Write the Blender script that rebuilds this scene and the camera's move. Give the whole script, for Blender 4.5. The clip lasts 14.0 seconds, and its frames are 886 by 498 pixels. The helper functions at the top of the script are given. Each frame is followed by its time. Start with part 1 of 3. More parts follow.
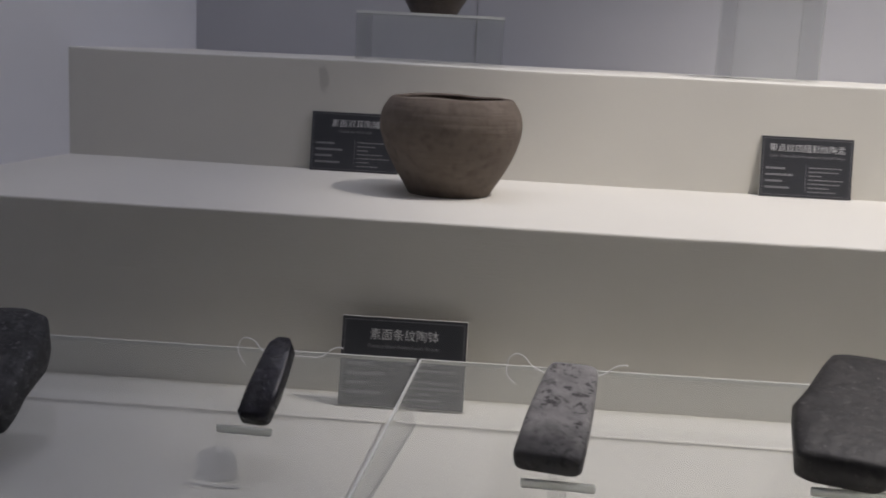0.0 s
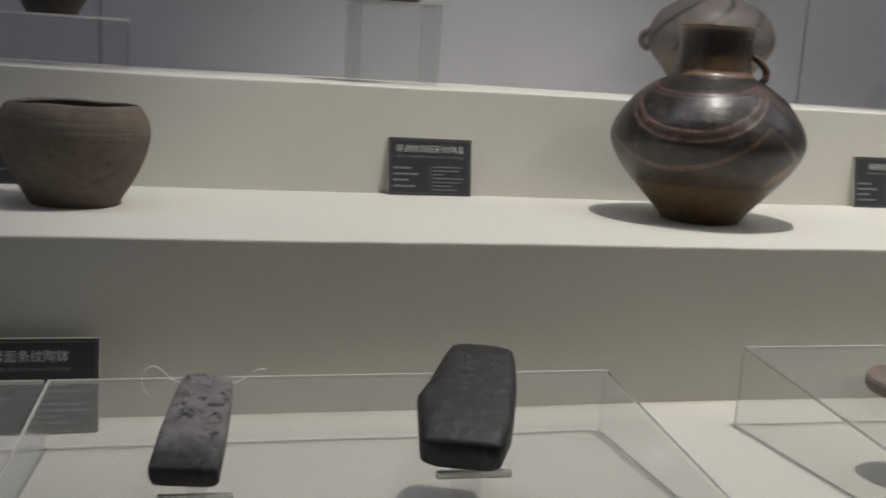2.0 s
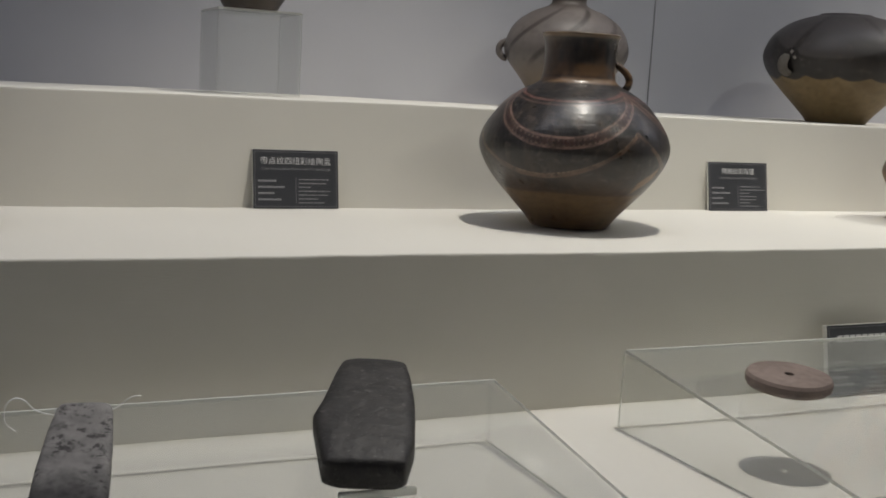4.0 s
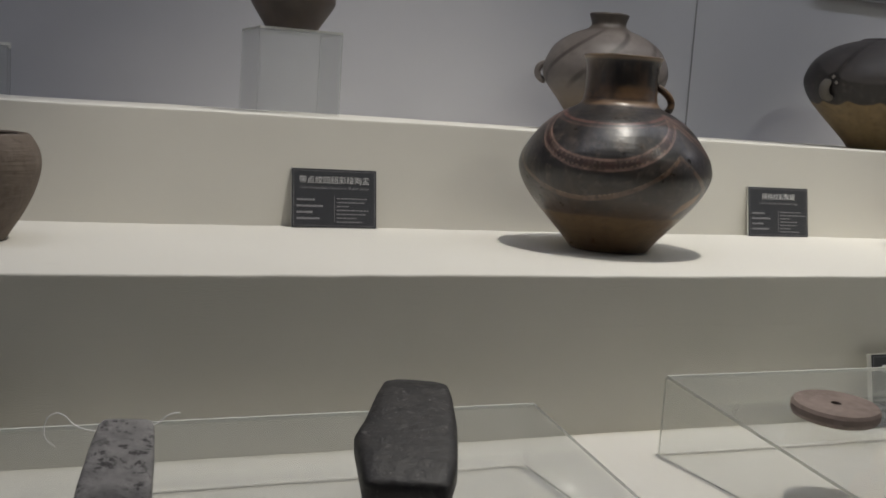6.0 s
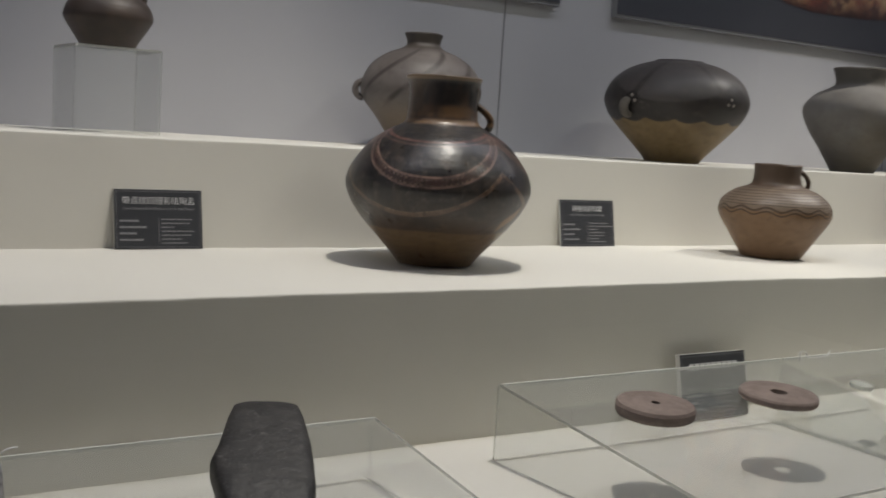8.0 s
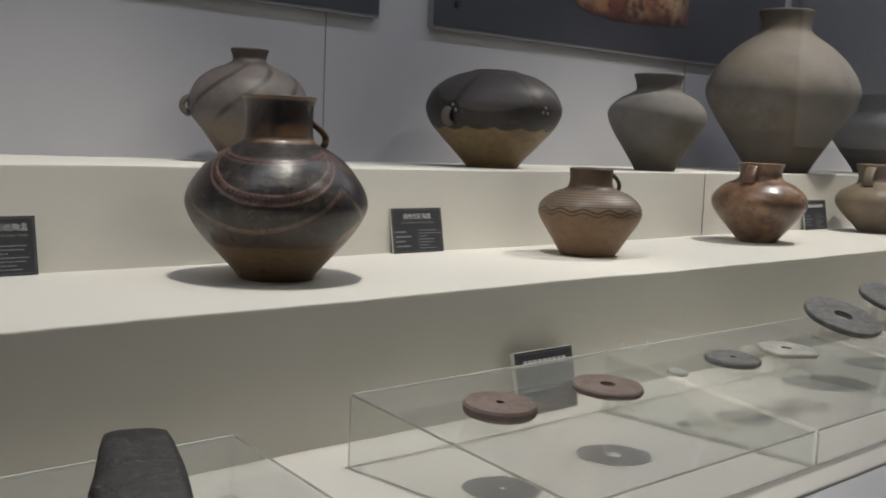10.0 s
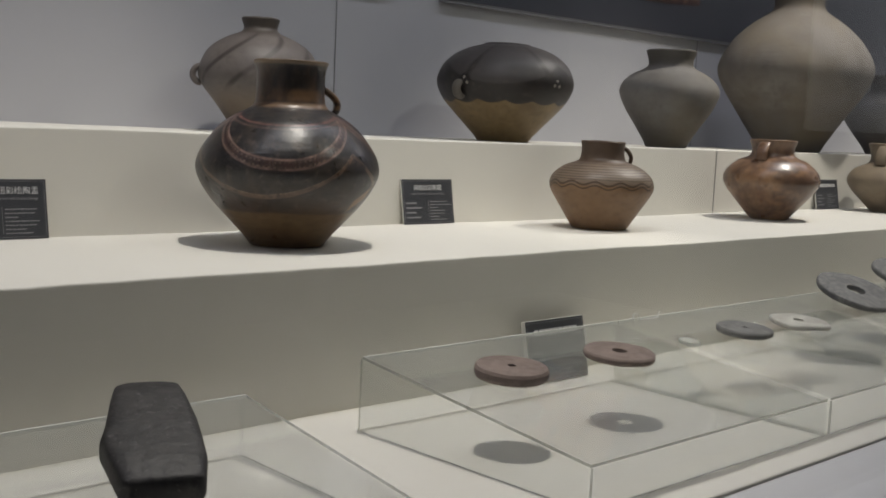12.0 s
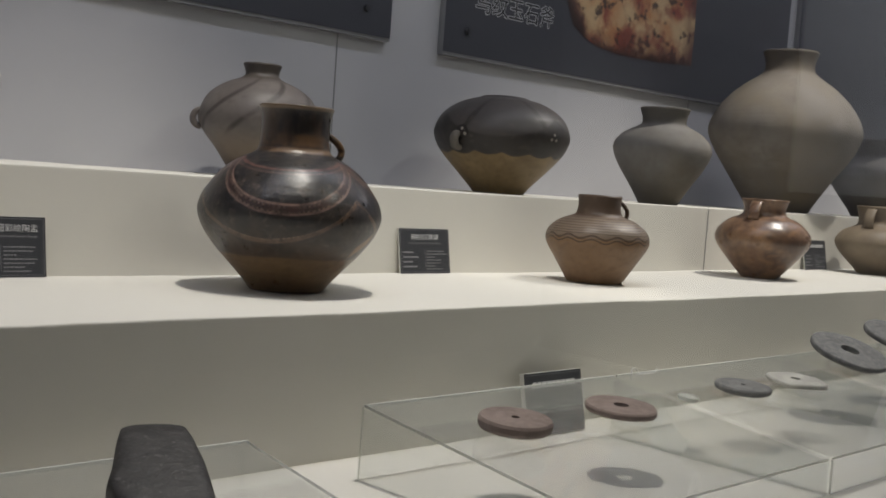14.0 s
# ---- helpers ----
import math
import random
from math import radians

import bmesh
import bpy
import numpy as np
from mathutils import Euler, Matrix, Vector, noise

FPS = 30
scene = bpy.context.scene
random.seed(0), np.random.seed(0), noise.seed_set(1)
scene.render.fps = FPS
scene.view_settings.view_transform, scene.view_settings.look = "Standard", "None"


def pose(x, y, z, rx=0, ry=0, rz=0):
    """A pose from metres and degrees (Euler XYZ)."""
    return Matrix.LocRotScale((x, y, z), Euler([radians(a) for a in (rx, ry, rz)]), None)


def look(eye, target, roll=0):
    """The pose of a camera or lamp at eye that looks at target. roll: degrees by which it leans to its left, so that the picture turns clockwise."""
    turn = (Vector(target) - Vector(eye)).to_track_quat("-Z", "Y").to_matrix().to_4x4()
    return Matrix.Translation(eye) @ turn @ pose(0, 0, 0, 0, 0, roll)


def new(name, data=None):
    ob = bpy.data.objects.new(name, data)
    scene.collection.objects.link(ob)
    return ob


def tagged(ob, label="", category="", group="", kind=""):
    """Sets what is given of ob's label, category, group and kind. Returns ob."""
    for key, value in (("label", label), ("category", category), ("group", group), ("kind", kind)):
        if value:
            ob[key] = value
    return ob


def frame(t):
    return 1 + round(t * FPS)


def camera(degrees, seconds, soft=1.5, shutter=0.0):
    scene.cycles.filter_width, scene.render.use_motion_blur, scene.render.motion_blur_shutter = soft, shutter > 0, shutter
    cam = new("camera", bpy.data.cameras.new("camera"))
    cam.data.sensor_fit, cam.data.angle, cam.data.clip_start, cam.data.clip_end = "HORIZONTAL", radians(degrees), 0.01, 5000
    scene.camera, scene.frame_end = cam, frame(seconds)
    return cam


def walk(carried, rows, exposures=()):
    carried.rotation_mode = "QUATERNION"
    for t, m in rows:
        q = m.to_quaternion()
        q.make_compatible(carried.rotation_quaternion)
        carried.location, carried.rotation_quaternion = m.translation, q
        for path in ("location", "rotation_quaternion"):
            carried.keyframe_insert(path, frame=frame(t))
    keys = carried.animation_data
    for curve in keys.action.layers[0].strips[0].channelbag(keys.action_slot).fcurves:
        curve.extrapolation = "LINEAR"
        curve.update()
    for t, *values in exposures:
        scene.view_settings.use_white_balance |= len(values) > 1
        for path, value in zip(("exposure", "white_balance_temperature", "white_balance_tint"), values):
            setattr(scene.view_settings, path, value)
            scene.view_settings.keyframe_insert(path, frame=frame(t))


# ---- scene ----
cam = camera(44.63, 14.0, soft=1.7, shutter=0.5)
PATH = [
    # seconds, place, yaw, pitch, roll
    (0, 0.4225, -1.8159, 1.1940, 2.816, -10.644, 2.944),
    (0.5, 0.4268, -1.8151, 1.1881, -0.359, -10.728, 2.794),
    (1, 0.4597, -1.8257, 1.1935, -6.936, -10.404, 2.741),
    (1.5, 0.4566, -1.8371, 1.2094, -12.223, -10.213, 3.527),
    (2, 0.4420, -1.8331, 1.2105, -15.812, -9.858, 3.572),
    (2.5, 0.4393, -1.8290, 1.2112, -21.608, -9.046, 1.720),
    (2.7, 0.4373, -1.8299, 1.2118, -23.406, -8.950, 1.740),
    (4.8, 0.3926, -1.7591, 1.1869, -23.876, -8.201, 3.737),
    (5, 0.3962, -1.7632, 1.1888, -23.608, -7.838, 3.758),
    (5.5, 0.3974, -1.7654, 1.1887, -23.278, -7.118, 3.713),
    (6, 0.3934, -1.7659, 1.1908, -22.788, -7.418, 3.827),
    (6.5, 0.3919, -1.7646, 1.1884, -23.836, -7.444, 3.940),
    (7, 0.3813, -1.7696, 1.1971, -25.456, -7.696, 4.036),
    (7.5, 0.3666, -1.7751, 1.2006, -29.111, -6.697, 3.575),
    (8, 0.3373, -1.7710, 1.2015, -33.352, -6.177, 3.632),
    (8.5, 0.2970, -1.7860, 1.2284, -36.225, -5.957, 3.698),
    (9, 0.2587, -1.7878, 1.2336, -39.468, -5.166, 3.799),
    (9.2, 0.2570, -1.7787, 1.2357, -40.695, -5.182, 3.530),
    (11.3, 0.2593, -1.8200, 1.2080, -44.453, -6.177, 1.739),
    (11.5, 0.2684, -1.8118, 1.2038, -43.338, -6.451, 1.749),
    (12, 0.2564, -1.7849, 1.1950, -43.037, -6.492, 2.645),
    (12.5, 0.2374, -1.7625, 1.1882, -43.410, -5.134, 3.741),
    (13, 0.2301, -1.7517, 1.1898, -43.572, -4.241, 4.243),
    (13.5, 0.2309, -1.7554, 1.1858, -43.517, -3.524, 4.165),
    (14, 0.2315, -1.7537, 1.1866, -44.038, -3.648, 4.213),
]
walk(cam, [(t, pose(x, y, z, 90 + pitch, 0, yaw) @ pose(0, 0, 0, 0, 0, roll)) for t, x, y, z, yaw, pitch, roll in PATH],
     [(0.0, 0.46, 6420, 18), (1.0, 0.31, 6480, 15.5), (2.2, 0.08, 6560, 12), (12.0, 0.05, 6560, 12), (14.0, 0.08, 6560, 12)])

# ---- light ----
Z1, Z2, Z3, Y2, Y3, YW = 0.75, 0.977, 1.162, -0.492, 0.0, 0.50   # levels and risers of the three steps, back wall
X0, X1, CEIL = -0.50, 6.2, 3.0                                     # ends of the case, its ceiling
scene.cycles.transparent_max_bounces = 24
world = bpy.data.worlds.new("world")
scene.world = world
world.use_nodes = True
world.node_tree.nodes["Background"].inputs[0].default_value = (0.5, 0.52, 0.6, 1)
world.node_tree.nodes["Background"].inputs[1].default_value = 0.05


def lamp(name, kind, place, target, watts, colour, **more):
    data = bpy.data.lights.new(name, kind)
    data.energy, data.color = watts, colour
    if kind == "SPOT":
        data.spot_size, data.spot_blend, data.shadow_soft_size = radians(more["cone"]), more["blend"], more["size"]
    else:
        data.shape, data.size, data.size_y = "RECTANGLE", more["size"], more["size_y"]
    ob = new(name, data)
    ob.matrix_world = look(place, target)
    return ob


SPOTS = [(1.38, 1.27, -0.56, 96), (3.50, 3.10, -0.60, 128), (5.5, 5.1, -0.60, 128)]
for sx, tx, sy, watts in SPOTS:
    lamp("case_spot", "SPOT", (sx, sy, CEIL - 0.09), (tx, -0.30, Z2), watts, (1.0, 0.955, 0.86), cone=66, blend=0.6, size=0.03)
# Unseen area lamp added under the ceiling as cool ambient fill.
lamp("case_fill", "AREA", (2.85, -0.40, CEIL - 0.05), (2.85, -0.40, 0), 24.5, (0.82, 0.86, 1.0), size=6.2, size_y=0.12)
FRONT = (2.07, -1.17, 2.46)                                        # a lamp hung at the front of the case, aimed at the back wall
lamp("front_spot", "SPOT", FRONT, (2.35, 0.00, 1.08), 13.5, (0.94, 0.97, 0.87), cone=98, blend=0.8, size=0.025)
# Unseen lamp, added to brighten the board that the front glass reflects.
lamp("added_board_lamp", "SPOT", (4.6, -2.7, 3.3), (6.3, -2.7, 2.1), 70, (0.92, 0.95, 1.0), cone=95, blend=0.5, size=0.08)


# ---- materials ----
class Num:
    """A number in a node tree, with arithmetic."""

    def __init__(self, tree, socket):
        self.tree, self.socket = tree, socket

    def op(self, kind, other=None, third=None, flip=False):
        n = self.tree.nodes.new("ShaderNodeMath")
        n.operation = kind
        ends = [self, other, third]
        if flip:
            ends = [other, self, third]
        for k, e in enumerate(ends):
            if isinstance(e, Num):
                self.tree.links.new(e.socket, n.inputs[k])
            elif e is not None:
                n.inputs[k].default_value = e
        return Num(self.tree, n.outputs[0])

    def __add__(self, o): return self.op("ADD", o)
    def __radd__(self, o): return self.op("ADD", o)
    def __sub__(self, o): return self.op("SUBTRACT", o)
    def __rsub__(self, o): return self.op("SUBTRACT", o, flip=True)
    def __mul__(self, o): return self.op("MULTIPLY", o)
    def __rmul__(self, o): return self.op("MULTIPLY", o)
    def __truediv__(self, o): return self.op("DIVIDE", o)
    def less(self, o): return self.op("LESS_THAN", o)
    def wrap(self, low, high): return self.op("WRAP", high, low)
    def size(self): return self.op("ABSOLUTE")
    def sin(self): return self.op("SINE")

    def band(self, width, soft=0.0008):
        """1 where this lies within +-width of zero, with soft edges."""
        n = self.tree.nodes.new("ShaderNodeMapRange")
        self.tree.links.new(self.size().socket, n.inputs[0])
        n.inputs[1].default_value, n.inputs[2].default_value = width + soft, width - soft
        return Num(self.tree, n.outputs[0])

    def step(self, at, soft=0.001):
        n = self.tree.nodes.new("ShaderNodeMapRange")
        self.tree.links.new(self.socket, n.inputs[0])
        n.inputs[1].default_value, n.inputs[2].default_value = at - soft, at + soft
        return Num(self.tree, n.outputs[0])


class Mat:
    """A principled material under construction."""

    def __init__(self, name, colour, rough=0.7, metal=0.0, spec=0.5):
        self.m = bpy.data.materials.new(name)
        self.m.use_nodes = True
        self.tree = self.m.node_tree
        self.bsdf = self.tree.nodes["Principled BSDF"]
        self.bsdf.inputs["Roughness"].default_value = rough
        self.bsdf.inputs["Metallic"].default_value = metal
        self.bsdf.inputs["Specular IOR Level"].default_value = spec
        self.coord = self.tree.nodes.new("ShaderNodeTexCoord").outputs["Object"]
        rgb = self.tree.nodes.new("ShaderNodeRGB")
        rgb.outputs[0].default_value = (*colour, 1)
        self.colour, self.height = rgb.outputs[0], None

    def xyz(self):
        n = self.tree.nodes.new("ShaderNodeSeparateXYZ")
        self.tree.links.new(self.coord, n.inputs[0])
        return [Num(self.tree, o) for o in n.outputs]

    def noise(self, scale, detail=3.0, rough=0.55, stretch=None):
        n = self.tree.nodes.new("ShaderNodeTexNoise")
        n.inputs["Scale"].default_value, n.inputs["Detail"].default_value, n.inputs["Roughness"].default_value = scale, detail, rough
        src = self.coord
        if stretch:
            v = self.tree.nodes.new("ShaderNodeVectorMath")
            v.operation = "MULTIPLY"
            self.tree.links.new(src, v.inputs[0])
            v.inputs[1].default_value = stretch
            src = v.outputs[0]
        self.tree.links.new(src, n.inputs["Vector"])
        return Num(self.tree, n.outputs["Fac"])

    def mix(self, fac, colour, kind="MIX"):
        n = self.tree.nodes.new("ShaderNodeMix")
        n.data_type, n.blend_type = "RGBA", kind
        if isinstance(fac, Num):
            self.tree.links.new(fac.socket, n.inputs[0])
        else:
            n.inputs[0].default_value = fac
        self.tree.links.new(self.colour, n.inputs[6])
        n.inputs[7].default_value = (*colour, 1)
        self.colour = n.outputs[2]
        return self

    def mottle(self, scale, low, dark, amount=1.0, detail=4.0, soft=0.12):
        """Blotches of another colour where a noise is above a level."""
        return self.mix(self.noise(scale, detail).step(low, soft) * amount, dark)

    def bump(self, num, strength=0.3, distance=0.002):
        n = self.tree.nodes.new("ShaderNodeBump")
        n.inputs["Strength"].default_value, n.inputs["Distance"].default_value = strength, distance
        self.tree.links.new(num.socket, n.inputs["Height"])
        if self.height:
            self.tree.links.new(self.height, n.inputs["Normal"])
        self.height = n.outputs[0]
        return self

    def rough(self, num):
        self.tree.links.new(num.socket, self.bsdf.inputs["Roughness"])
        return self

    def done(self):
        self.tree.links.new(self.colour, self.bsdf.inputs["Base Color"])
        if self.height:
            self.tree.links.new(self.height, self.bsdf.inputs["Normal"])
        return self.m


def linen(name, colour):
    """Fine woven cloth stretched over board."""
    m = Mat(name, colour, 0.9, spec=0.2)
    x, y, z = m.xyz()
    m.mottle(3.0, 0.5, [c * 0.93 for c in colour], 0.8)
    m.mottle(22.0, 0.55, [c * 0.95 for c in colour], 0.7)
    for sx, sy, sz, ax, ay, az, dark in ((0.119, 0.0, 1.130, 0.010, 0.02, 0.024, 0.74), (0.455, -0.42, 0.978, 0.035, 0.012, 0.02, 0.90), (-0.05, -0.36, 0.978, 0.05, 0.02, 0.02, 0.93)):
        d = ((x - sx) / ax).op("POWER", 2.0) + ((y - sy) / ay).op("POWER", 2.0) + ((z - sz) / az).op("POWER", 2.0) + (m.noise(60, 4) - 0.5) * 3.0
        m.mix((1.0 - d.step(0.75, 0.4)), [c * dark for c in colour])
    m.bump(m.noise(210, 3, stretch=(0.35, 0.5, 3)), 0.40, 0.0014).bump(m.noise(9, 2), 0.2, 0.004)
    return m.done()


def plain(name, colour, rough=0.6, scale=12.0, amount=0.5, relief=0.1, spec=0.4):
    m = Mat(name, colour, rough, spec=spec)
    m.mottle(scale, 0.5, [c * 0.86 for c in colour], amount).mottle(scale * 9, 0.55, [c * 0.9 for c in colour], amount)
    m.bump(m.noise(scale * 25, 3), relief, 0.001)
    return m.done()


def clay(name, base, dark, light, rough=0.75, spec=0.3, relief=0.35):
    """Unpainted or weathered earthenware with turning lines."""
    m = Mat(name, base, rough, spec=spec)
    m.mottle(9.0, 0.50, dark, 0.75, soft=0.16).mottle(16.0, 0.55, light, 0.55, soft=0.14).mottle(85.0, 0.58, dark, 0.45, soft=0.08)
    m.bump(m.noise(140, 4), relief, 0.0012).bump(m.noise(20, 2, stretch=(0.4, 0.4, 6)), relief, 0.002)
    return m


def acrylic_material(name, veil):
    m = bpy.data.materials.new(name)
    m.use_nodes = True
    t = m.node_tree
    t.nodes.remove(t.nodes["Principled BSDF"])
    clear, gloss, haze = t.nodes.new("ShaderNodeBsdfTransparent"), t.nodes.new("ShaderNodeBsdfGlossy"), t.nodes.new("ShaderNodeBsdfDiffuse")
    clear.inputs[0].default_value = (0.987, 0.990, 0.987, 1)
    gloss.inputs["Roughness"].default_value = 0.03
    haze.inputs[0].default_value = (0.8, 0.82, 0.8, 1)
    face = t.nodes.new("ShaderNodeLayerWeight")
    steep = t.nodes.new("ShaderNodeMath")
    steep.operation = "POWER"
    steep.inputs[1].default_value = 4.5
    t.links.new(face.outputs["Facing"], steep.inputs[0])
    fres = t.nodes.new("ShaderNodeMapRange")
    fres.inputs[3].default_value, fres.inputs[4].default_value = 0.025, 0.8
    t.links.new(steep.outputs[0], fres.inputs[0])
    a, b = t.nodes.new("ShaderNodeMixShader"), t.nodes.new("ShaderNodeMixShader")
    a.inputs[0].default_value = veil
    t.links.new(clear.outputs[0], a.inputs[1])
    t.links.new(haze.outputs[0], a.inputs[2])
    t.links.new(fres.outputs[0], b.inputs[0])
    t.links.new(a.outputs[0], b.inputs[1])
    t.links.new(gloss.outputs[0], b.inputs[2])
    t.links.new(b.outputs[0], t.nodes["Material Output"].inputs[0])
    return m


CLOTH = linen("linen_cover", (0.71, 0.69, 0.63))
WALL = plain("grey_wall_paint", (0.43, 0.43, 0.45), 0.75, 1.5, 0.4, 0.05)
ENDWALL = plain("white_wall_paint", (0.72, 0.72, 0.74), 0.75, 1.5, 0.4, 0.05)
SEAM = plain("dark_joint", (0.23, 0.23, 0.23), 0.8)
CARPET = plain("room_floor", (0.12, 0.11, 0.10), 0.8, 6, 0.6, 0.3)
ROOM = plain("room_wall", (0.16, 0.16, 0.18), 0.85, 1.2, 0.5)
LEDGE = plain("grey_ledge_paint", (0.60, 0.60, 0.61), 0.6, 3)
# Milky veil, partly standing in for soft reflections on the riser sheets.
ACRYLIC = acrylic_material("clear_acrylic", 0.05)
CLEAR = acrylic_material("very_clear_acrylic", 0.014)
# Cut edges that catch light: their glint is put into a pale colour.
EDGE = Mat("lit_acrylic_edge", (0.86, 0.88, 0.84), 0.25)
EDGE.bsdf.inputs["Transmission Weight"].default_value = 0.30
EDGE = EDGE.done()
# The same edges in grey, with contact shadow and shade put into colour.
EDGE_SHADED = Mat("shaded_acrylic_edge", (0.50, 0.51, 0.47), 0.35)
EDGE_SHADED.bsdf.inputs["Transmission Weight"].default_value = 0.65
EDGE_SHADED = EDGE_SHADED.done()
FILM = Mat("white_acrylic_peg", (0.80, 0.82, 0.78), 0.3)
FILM.bsdf.inputs["Transmission Weight"].default_value = 0.75
FILM = FILM.done()
NYLON = Mat("nylon_line", (0.85, 0.85, 0.85), 0.3).done()
SLATE = plain("label_black", (0.050, 0.052, 0.058), 0.35, 30, 0.3, 0.02)
LINE = plain("label_grey_rule", (0.22, 0.22, 0.23), 0.5, 40, 0.2, 0.0)
INK = plain("label_white_print", (0.57, 0.57, 0.57), 0.6, 60, 0.2, 0.0)
BARS = plain("label_grey_print", (0.26, 0.26, 0.27), 0.6, 60, 0.3, 0.0)
PLATE = plain("label_white_core", (0.58, 0.57, 0.53), 0.4, 30, 0.2, 0.0)
STEEL = Mat("lamp_steel", (0.5, 0.5, 0.52), 0.35, 1.0).done()


def build(name, bm, material, parent=None, label="", smooth=False):
    mesh = bpy.data.meshes.new(name)
    if smooth:
        for f in bm.faces:
            f.smooth = True
    bm.to_mesh(mesh)
    bm.free()
    mesh.materials.append(material)
    ob = new(name, mesh)
    ob.parent = parent
    if label:
        ob["label"] = label
    return ob


def part(name, bm, material, parent, label="", smooth=False):
    return build(name, bm, material, parent, label, smooth)


def thing(name, label, category, m, group="", kind=""):
    ob = new(name)
    ob.empty_display_size = 0.02
    ob.matrix_world = m
    return tagged(ob, label, category, group, kind)


def box(x0, x1, y0, y1, z0, z1, bevel=0.0, bm=None, segments=2):
    own = bmesh.new()
    bmesh.ops.create_cube(own, size=1.0, matrix=Matrix.LocRotScale(((x0 + x1) / 2, (y0 + y1) / 2, (z0 + z1) / 2), None, (x1 - x0, y1 - y0, z1 - z0)))
    if bevel:
        bmesh.ops.bevel(own, geom=own.edges[:], offset=bevel, segments=segments, profile=0.6, affect="EDGES")
    if bm is None:
        return own
    tmp = bpy.data.meshes.new("tmp")
    own.to_mesh(tmp)
    own.free()
    bm.from_mesh(tmp)
    bpy.data.meshes.remove(tmp)
    return bm


def structure(name, bm, material, label, category):
    return tagged(build(name, bm, material), label, category, kind="structure")


# ---- the case and the room ----
def cloth_step(name, y0, y1, z0, z1, label, cuts):
    """A cloth-covered step: a long box with a softly rounded, slightly uneven front edge."""
    bm = box(X0, X1, y0, y1, z0, z1, 0.004, segments=3)
    long = [e for e in bm.edges if e.calc_length() > 2]
    bmesh.ops.subdivide_edges(bm, edges=long, cuts=cuts, use_grid_fill=True)
    for v in bm.verts:
        if v.co.z > z1 - 0.01:
            v.co.z += (0.004 * min(max((0.5 - v.co.x) / 0.8, 0), 1) if z1 == Z2 else 0) + 0.0022 * noise.noise((v.co.x * 3.1, y0 * 7, 0)) + 0.0008 * noise.noise((v.co.x * 17, y0, 3))
        if v.co.y < y0 + 0.01:
            v.co.y += 0.003 * noise.noise((v.co.x * 2.3, 5, y0))
    ob = structure(name, bm, CLOTH, label, "display step")
    return ob


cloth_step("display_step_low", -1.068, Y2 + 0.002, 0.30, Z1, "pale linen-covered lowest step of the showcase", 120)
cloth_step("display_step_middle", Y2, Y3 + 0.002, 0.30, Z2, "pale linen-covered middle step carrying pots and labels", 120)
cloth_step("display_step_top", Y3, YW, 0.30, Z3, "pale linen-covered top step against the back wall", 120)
structure("riser_joint", box(3.0, 3.0013, Y3 - 0.0018, Y3 + 0.01, Z2, Z3 - 0.002), SEAM, "thin dark joint in the cloth riser", "joint")
structure("floor", box(-3, 6.46, -6, 1, -0.05, 0), CARPET, "dark gallery floor in front of the showcase", "floor")
structure("showcase_base", box(X0, X1, -1.36, YW, 0, 0.295), LEDGE, "grey painted base under the showcase", "plinth")
structure("ledge", box(X0, X1, -1.36, -1.0735, 0.297, 0.7475, 0.0015), LEDGE, "grey painted ledge before the lowest step", "ledge")
structure("wall_back", box(-0.95, X1 + 0.1, YW, YW + 0.1, 0, CEIL), WALL, "light grey panelled back wall of the showcase", "wall")
for sx in (0.355, 1.974, 3.593, 5.212):
    structure("panel_joint", box(sx - 0.0011, sx + 0.0011, YW - 0.0022, YW + 0.01, Z3 + 0.001, CEIL), SEAM, "thin dark upright joint between wall panels", "joint")
bm = bmesh.new()                                   # the end wall stands slightly askew
foot = [(-0.242, YW), (-0.95, YW), (-0.95, -1.36), (-0.521, -1.36)]
low, high = [bm.verts.new((x, y, 0)) for x, y in foot], [bm.verts.new((x, y, CEIL)) for x, y in foot]
for k in range(4):
    bm.faces.new((low[k], low[(k + 1) % 4], high[(k + 1) % 4], high[k]))
bm.faces.new(low[::-1])
bm.faces.new(high)
bmesh.ops.recalc_face_normals(bm, faces=bm.faces)
structure("wall_left", bm, ENDWALL, "white end wall of the showcase", "wall")
structure("wall_right", box(X1, X1 + 0.1, -1.36, YW, 0, CEIL), ENDWALL, "white far end wall of the showcase", "wall")
structure("ceiling", box(-0.95, X1 + 0.1, -1.36, YW + 0.1, CEIL, CEIL + 0.1), ENDWALL, "white ceiling of the showcase", "ceiling")
structure("room_ceiling", box(-3, 6.46, -6, -1.36, 3.4, 3.5), ROOM, "dark gallery ceiling", "ceiling")
structure("room_wall_back", box(-3, 6.46, -6.1, -6, 0, 3.5), ROOM, "dark gallery wall behind the visitor", "wall")
structure("room_wall_left", box(-3.1, -3, -6, 1, 0, 3.5), ROOM, "dark gallery side wall", "wall")
structure("room_wall_right", box(6.36, 6.46, -6, -1.36, 0, 3.5), ROOM, "dark gallery side wall", "wall")
structure("showcase_header", box(-3, 6.46, -1.36, -1.28, CEIL + 0.1, 3.5), ROOM, "dark header above the showcase", "wall")
structure("room_flank_left", box(-3, -0.95, -1.36, -1.26, 0, CEIL + 0.1), ROOM, "dark wall beside the showcase", "wall")
structure("room_flank_right", box(X1 + 0.1, 6.46, -1.36, -1.26, 0, CEIL + 0.1), ROOM, "dark wall beside the showcase", "wall")


